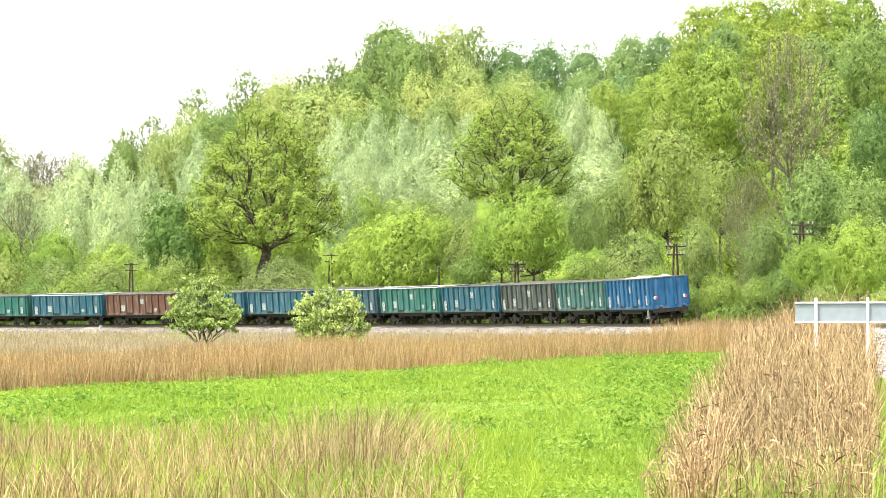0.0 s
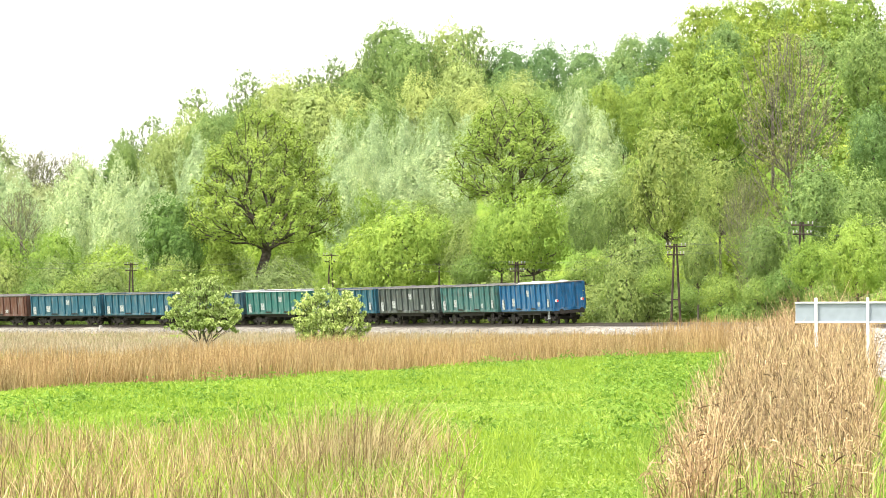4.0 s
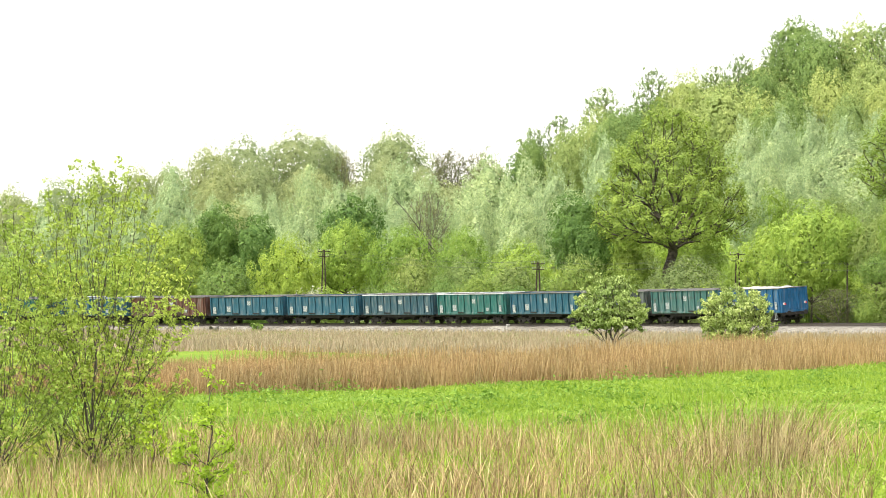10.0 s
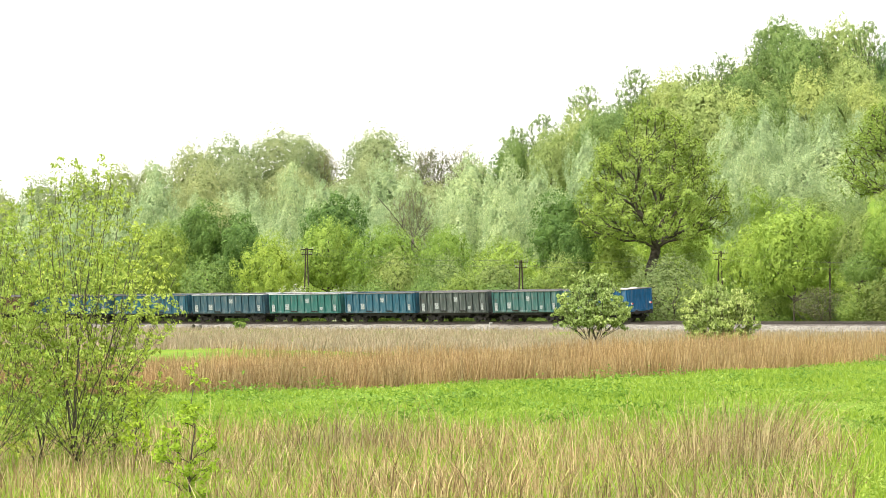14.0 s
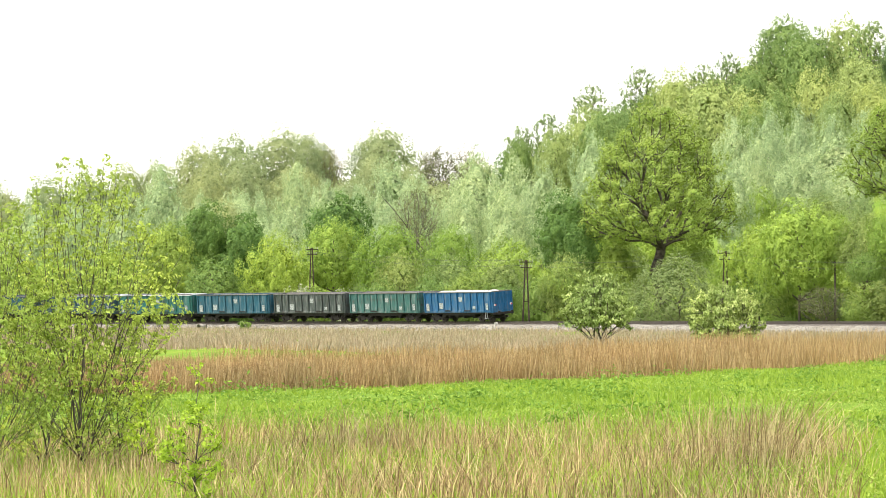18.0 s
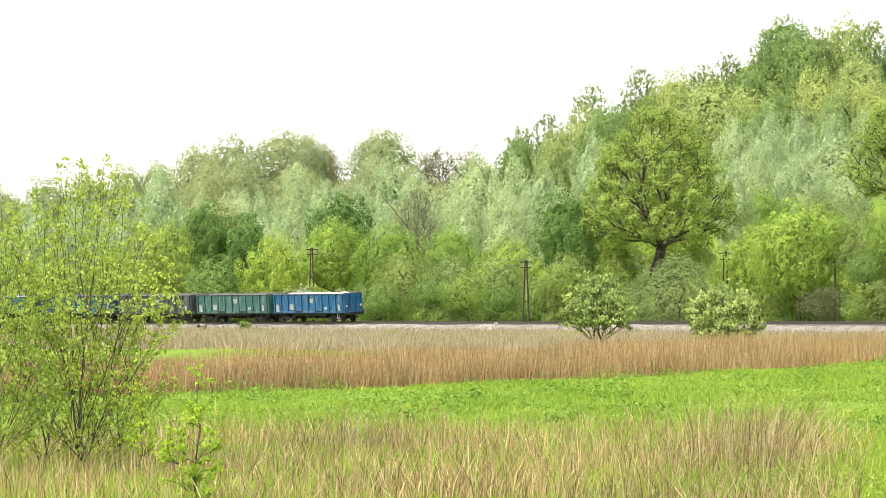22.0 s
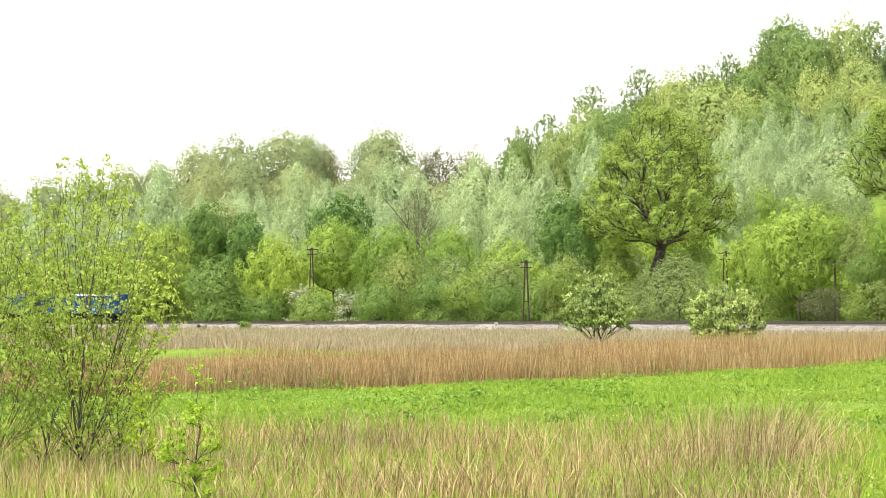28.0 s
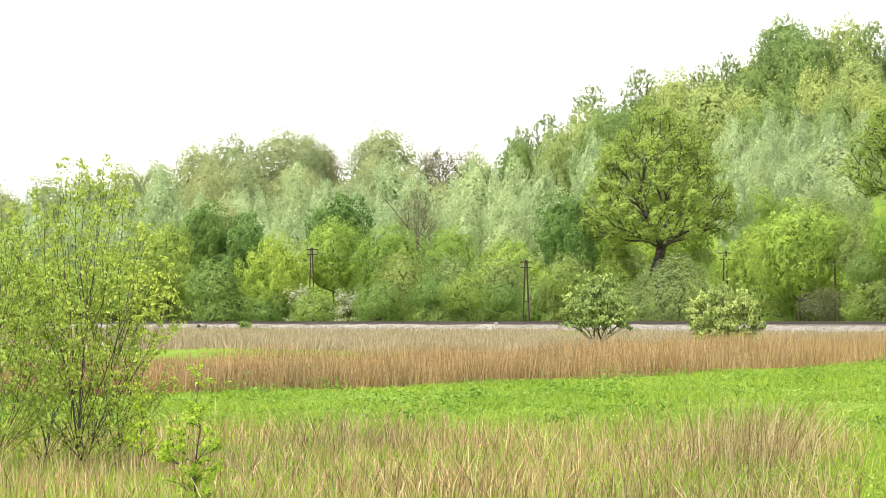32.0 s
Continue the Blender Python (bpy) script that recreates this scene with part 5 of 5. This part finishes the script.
def strewn(rng, n, turn0, turn1, near, far, power=1.0):
    """Feet of n plants between two bearings and two distances; power below 1 crowds them near."""
    turn = rng.uniform(turn0, turn1, n)
    u = rng.uniform(0, 1, n) ** (1 / power)
    d = near + (far - near) * u
    return turn, d


def feet(turn, d):
    a = np.radians(turn)
    x, y = d * np.sin(a), d * np.cos(a)
    return np.stack([x, y, ground_height(x, y) - 0.02], 1)


def stuff(name, sets, mat, label, category):
    vs, fs, at = [], [], 0
    for v, f in sets:
        vs.append(v)
        fs.append(f + at)
        at += len(v)
    tagged(new(name, mesh_of(name, np.concatenate(vs), np.concatenate(fs), mat)), label, category, kind="stuff")


def patchy(x, y, scale, seed):
    """Smooth values between about 0 and 1 over the ground."""
    rng = np.random.default_rng(seed)
    out = np.zeros_like(x)
    for k in range(6):
        a, p, q = rng.uniform(0, 6.28), rng.uniform(0.6, 1.8) / scale, rng.uniform(0, 6.28)
        out += np.sin((x * math.cos(a) + y * math.sin(a)) * p * 6.28 + q)
    return 0.5 + out / 6


def vegetation():
    rng = np.random.default_rng(17)
    # the meadow
    turn, d = strewn(rng, 150000, -9, 16, 22, 175, 0.62)
    keep = d < np.interp(turn, EDGE_AT, EDGE) + 1
    p = feet(turn[keep], d[keep])
    tone = patchy(p[:, 0], p[:, 1], 14, 1)
    h = rng.uniform(0.05, 0.15, len(p)) * (0.6 + 0.8 * tone)
    stuff("meadow_grass", [blades(rng, p, h, 0.012 + d[keep] * 0.00017, 0.35, None, 1)], LEAF["grass"], "lush bright green meadow grass", "grass")
    # lighter, taller tufts
    turn, d = strewn(rng, 3000, -9, 13, 24, 150, 0.6)
    keep = d < np.interp(turn, EDGE_AT, EDGE) - 1
    p = np.repeat(feet(turn[keep], d[keep]), 22, 0)
    p += rng.normal(size=p.shape) * (0.3, 0.3, 0.02) + np.array([0, 0, 0.10])
    stuff("grass_tufts", [leaf_quads(rng, p, 0.06 + np.repeat(d[keep], 22) * 0.0004, 0.35, 0.6)], LEAF["tuft"], "lighter yellow-green tufts in the meadow grass", "grass")
    # broad-leaved weeds in the meadow
    turn, d = strewn(rng, 210, -8.5, 13, 40, 150, 1.1)
    keep = d < np.interp(turn, EDGE_AT, EDGE) - 2
    p = feet(turn[keep], d[keep])
    c = np.repeat(p, 44, 0) + rng.normal(size=(len(p) * 44, 3)) * (0.28, 0.28, 0.09) * np.repeat(rng.uniform(0.4, 1.3, (len(p), 1)), 44, 0)
    c[:, 2] = np.abs(c[:, 2]) + 0.05 + rng.uniform(0, 0.2, len(c))
    # docks and last year's stalks where the meadow meets the reeds
    p = feet(rng.uniform(10.2, 12.6, 90), rng.uniform(40, 120, 90))
    e = np.repeat(p, 40, 0) + rng.normal(size=(len(p) * 40, 3)) * (0.3, 0.3, 0.16) * np.repeat(rng.uniform(0.4, 1.3, (len(p), 1)), 40, 0)
    e[:, 2] = np.abs(e[:, 2]) + 0.08 + rng.uniform(0, 0.25, len(e))
    c = np.concatenate([c, e])
    stuff("meadow_weeds", [leaf_quads(rng, c, 0.11, 0.45)], LEAF["weed"], "darker broad-leaved weeds in the meadow", "weeds")
    # dry grass in front
    turn, d = strewn(rng, 105000, -9, 8.2, 24, 56, 0.8)
    p = feet(turn, d)
    tone = patchy(p[:, 0], p[:, 1], 6, 2)
    edge = np.interp(turn, [-9, -5, 0, 4, 7, 8.2], [43, 43, 44, 46, 47, 43])
    keep = (d < edge + rng.normal(size=len(d)) * 2.5) & (rng.uniform(0, 1, len(p)) < (0.02 + tone * 0.72) * np.clip((8.0 - turn) / 1.4, 0, 1) * np.interp(d, [26, 31, 38], [0.5, 0.8, 1.0]))
    p, h = p[keep], rng.uniform(0.08, 0.46, keep.sum()) * (0.65 + 0.6 * tone[keep]) * np.where(rng.uniform(0, 1, keep.sum()) < 0.1, 1.4, 1.0)
    stuff("dry_grass", [blades(rng, p, h, 0.0052, 0.25)], LEAF["straw"], "last year's dry straw-coloured grass", "dry grass")
    turn, d = strewn(rng, 26000, -9, 9, 22, 46, 0.7)
    stuff("tall_grass", [blades(rng, feet(turn, d), rng.uniform(0.10, 0.32, len(d)), 0.008, 0.35)], LEAF["grass"], "tall green grass between the dry stalks", "grass")
    # a leaning tussock at the end of the dry grass, and nettles beside it
    n = 520
    u = rng.normal(size=n) * 0.7
    p = feet(5.8 + u * 0.95, 37 + rng.normal(size=n) * 2.0)
    lean = np.stack([0.05 + 0.5 * np.clip(u, 0, 1.2), 0 * u, 0 * u], 1)
    stuff("dry_tussock", [blades(rng, p, rng.uniform(0.2, 0.95, n), 0.005, 0.12, lean)], LEAF["straw"], "tall dry tussock leaning over the meadow's edge", "dry grass")
    p = np.repeat(feet(rng.uniform(5.6, 8.6, 110), rng.uniform(28.5, 33.5, 110)), 40, 0)
    p += rng.normal(size=p.shape) * (0.12, 0.12, 0.05) + np.array([0, 0, 0.12])
    stuff("nettles", [leaf_quads(rng, p, 0.06, 0.4)], LEAF["tuft"], "low patch of bright green nettles", "weeds")
    # green undergrowth below the tall reeds, and scrub beside the line
    turn, d = strewn(rng, 9000, 10.8, 16, 24, 70, 0.5)
    stuff("reed_undergrowth", [blades(rng, feet(turn, d), rng.uniform(0.1, 0.4, len(d)), 0.005, 0.35)], LEAF["tuft"], "green grass growing up between the reeds", "grass")
    turn, d = strewn(rng, 5200, 11.2, 15.2, 25, 36, 0.8)
    keep = rng.uniform(0, 1, len(d)) < np.interp(turn, [11.2, 12.6, 14.6], [0.2, 1.0, 0.9])
    p = feet(turn[keep], d[keep])
    stuff("pale_grass", [blades(rng, p, rng.uniform(0.15, 0.55, len(p)), 0.006, 0.3)], LEAF["tuft"], "pale green grass growing up at the reeds' foot", "grass")
    p = np.repeat(feet(rng.uniform(9.2, 11.2, 60), rng.uniform(196, 212, 60)), 24, 0)
    p += rng.normal(size=p.shape) * (0.4, 0.4, 0.12) + np.array([0, 0, 0.3])
    stuff("railside_weeds", [leaf_quads(rng, p, 0.2, 0.5)], LEAF["shrub"], "green weeds on the gravelly railway verge", "weeds")
    # the brown reed belt beyond the meadow
    turn, d = strewn(rng, 75000, -9, 14.5, 0, 55, 0.75)
    near = np.interp(turn, EDGE_AT, EDGE)
    deep = np.interp(turn, [-9, -4, 0, 4, 8, 14], [22, 22, 30, 45, 55, 40])
    d = near + d / 55 * deep
    p = feet(turn, d)
    tone = patchy(p[:, 0], p[:, 1], 9, 3)
    h = np.interp(turn, [-9, 0, 5, 8, 10.6, 11.7, 14], [0.58, 0.78, 0.9, 1.0, 0.9, 1.5, 1.8]) * rng.uniform(0.45, 1.1, len(p)) * (0.65 + 0.6 * tone)
    stuff("reed_belt", [blades(rng, p, h, 0.0115, 0.17, None, 1)], LEAF["brown_reed"], "belt of dry reddish-brown reeds across the valley", "reeds")
    # bleached grass at the foot of the embankment
    turn, d = strewn(rng, 60000, -9, 13, 0, 1, 0.8)
    near = np.interp(turn, EDGE_AT, EDGE) + np.interp(turn, [-9, -4, 0, 4, 8, 14], [95, 95, 60, 40, 45, 30])
    out = np.interp(turn, BEARING, FOOT) - 26
    deep = d
    d = near + (out - near) * d
    p = feet(turn, d)
    stuff("bleached_grass", [blades(rng, p, rng.uniform(0.6, 1.3, len(p)) * np.interp(deep, [0, 0.5, 1], [0.55, 0.48, 0.52]), 0.03, 0.25, None, 1)], LEAF["pale_reed"], "bleached dry grass below the railway", "dry grass")
    # the tall reeds beside the viewpoint
    turn, d = strewn(rng, 40000, 10.2, 15.6, 25, 165, 0.6)
    left = np.interp(d, [23, 32, 45, 70, 110, 165], [11.2, 11.2, 11.6, 12.35, 12.7, 12.8])
    keep = (turn > left + np.abs(rng.normal(size=len(d))) * np.interp(d, [30, 60, 120], [1.3, 0.9, 0.25]) - 0.3) & (turn < np.interp(d, [30, 60, 165], [15.1, 15.0, 15.3]) + rng.normal(size=len(d)) * 0.1)
    keep &= (rng.uniform(0, 1, len(d)) < 0.2) | (d > 33) | (turn < 12.5 - (33 - d) * 0.05)
    turn, d, left = turn[keep], d[keep], left[keep]
    p = feet(turn, d)
    clumps = patchy(p[:, 0], p[:, 1], 3, 9)
    h = np.interp(d, [30, 45, 70, 100, 130], [0.95, 1.15, 1.45, 1.9, 2.3]) * np.clip(0.55 + (turn - left) * 0.45, 0.5, 1.05) * rng.uniform(0.4, 1.1, len(p)) * (0.55 + 0.75 * clumps)
    h = np.where((turn > 13.4) & (d < 82), np.minimum(h, 1.45), h)
    v1 = blades(rng, p, h, 0.0036 + d * 0.00005, 0.21)
    tops = v1[0].reshape(-1, 6, 3)[:, 4]
    pick = (rng.uniform(0, 1, len(tops)) < 0.35) & (d > 45)
    plume = leaf_quads(rng, tops[pick] - (0, 0, 0.05), 0.16, 0.16, 0.0, 2.5)
    mids = np.repeat(p, 2, 0) + np.stack([rng.normal(size=2 * len(p)) * 0.05, rng.normal(size=2 * len(p)) * 0.05, np.repeat(h, 2) * rng.uniform(0.2, 0.9, 2 * len(p))], 1)
    leafs = leaf_quads(rng, mids, 0.15, 0.09, 0.2, 0.4)
    stuff("tall_reeds", [v1, plume, leafs], LEAF["reed"], "tall dry straw-brown reeds with plumes", "reeds")


vegetation()


# ---- what moves: the train draws away round the bend ----
def motions():
    def tail(t):
        return 107.05 + 7.097 * t - 0.00166 * t * t

    seconds = [k for k in range(0, 33)]
    for index, wagon in enumerate(WAGONS):
        walk(wagon, [(t, track_pose(tail(t) + (index + 0.5) * WAGON, 4.5)) for t in seconds])
    turns = [(k / 10, -(tail(k / 10) - tail(0)) / 0.46) for k in range(0, 321)]
    for wheels, dy, index in WHEELSETS:
        walk(wheels, [(t, Matrix.Translation((0, dy, 0.46)) @ Matrix.Rotation(a, 4, "X")) for t, a in turns])


motions()
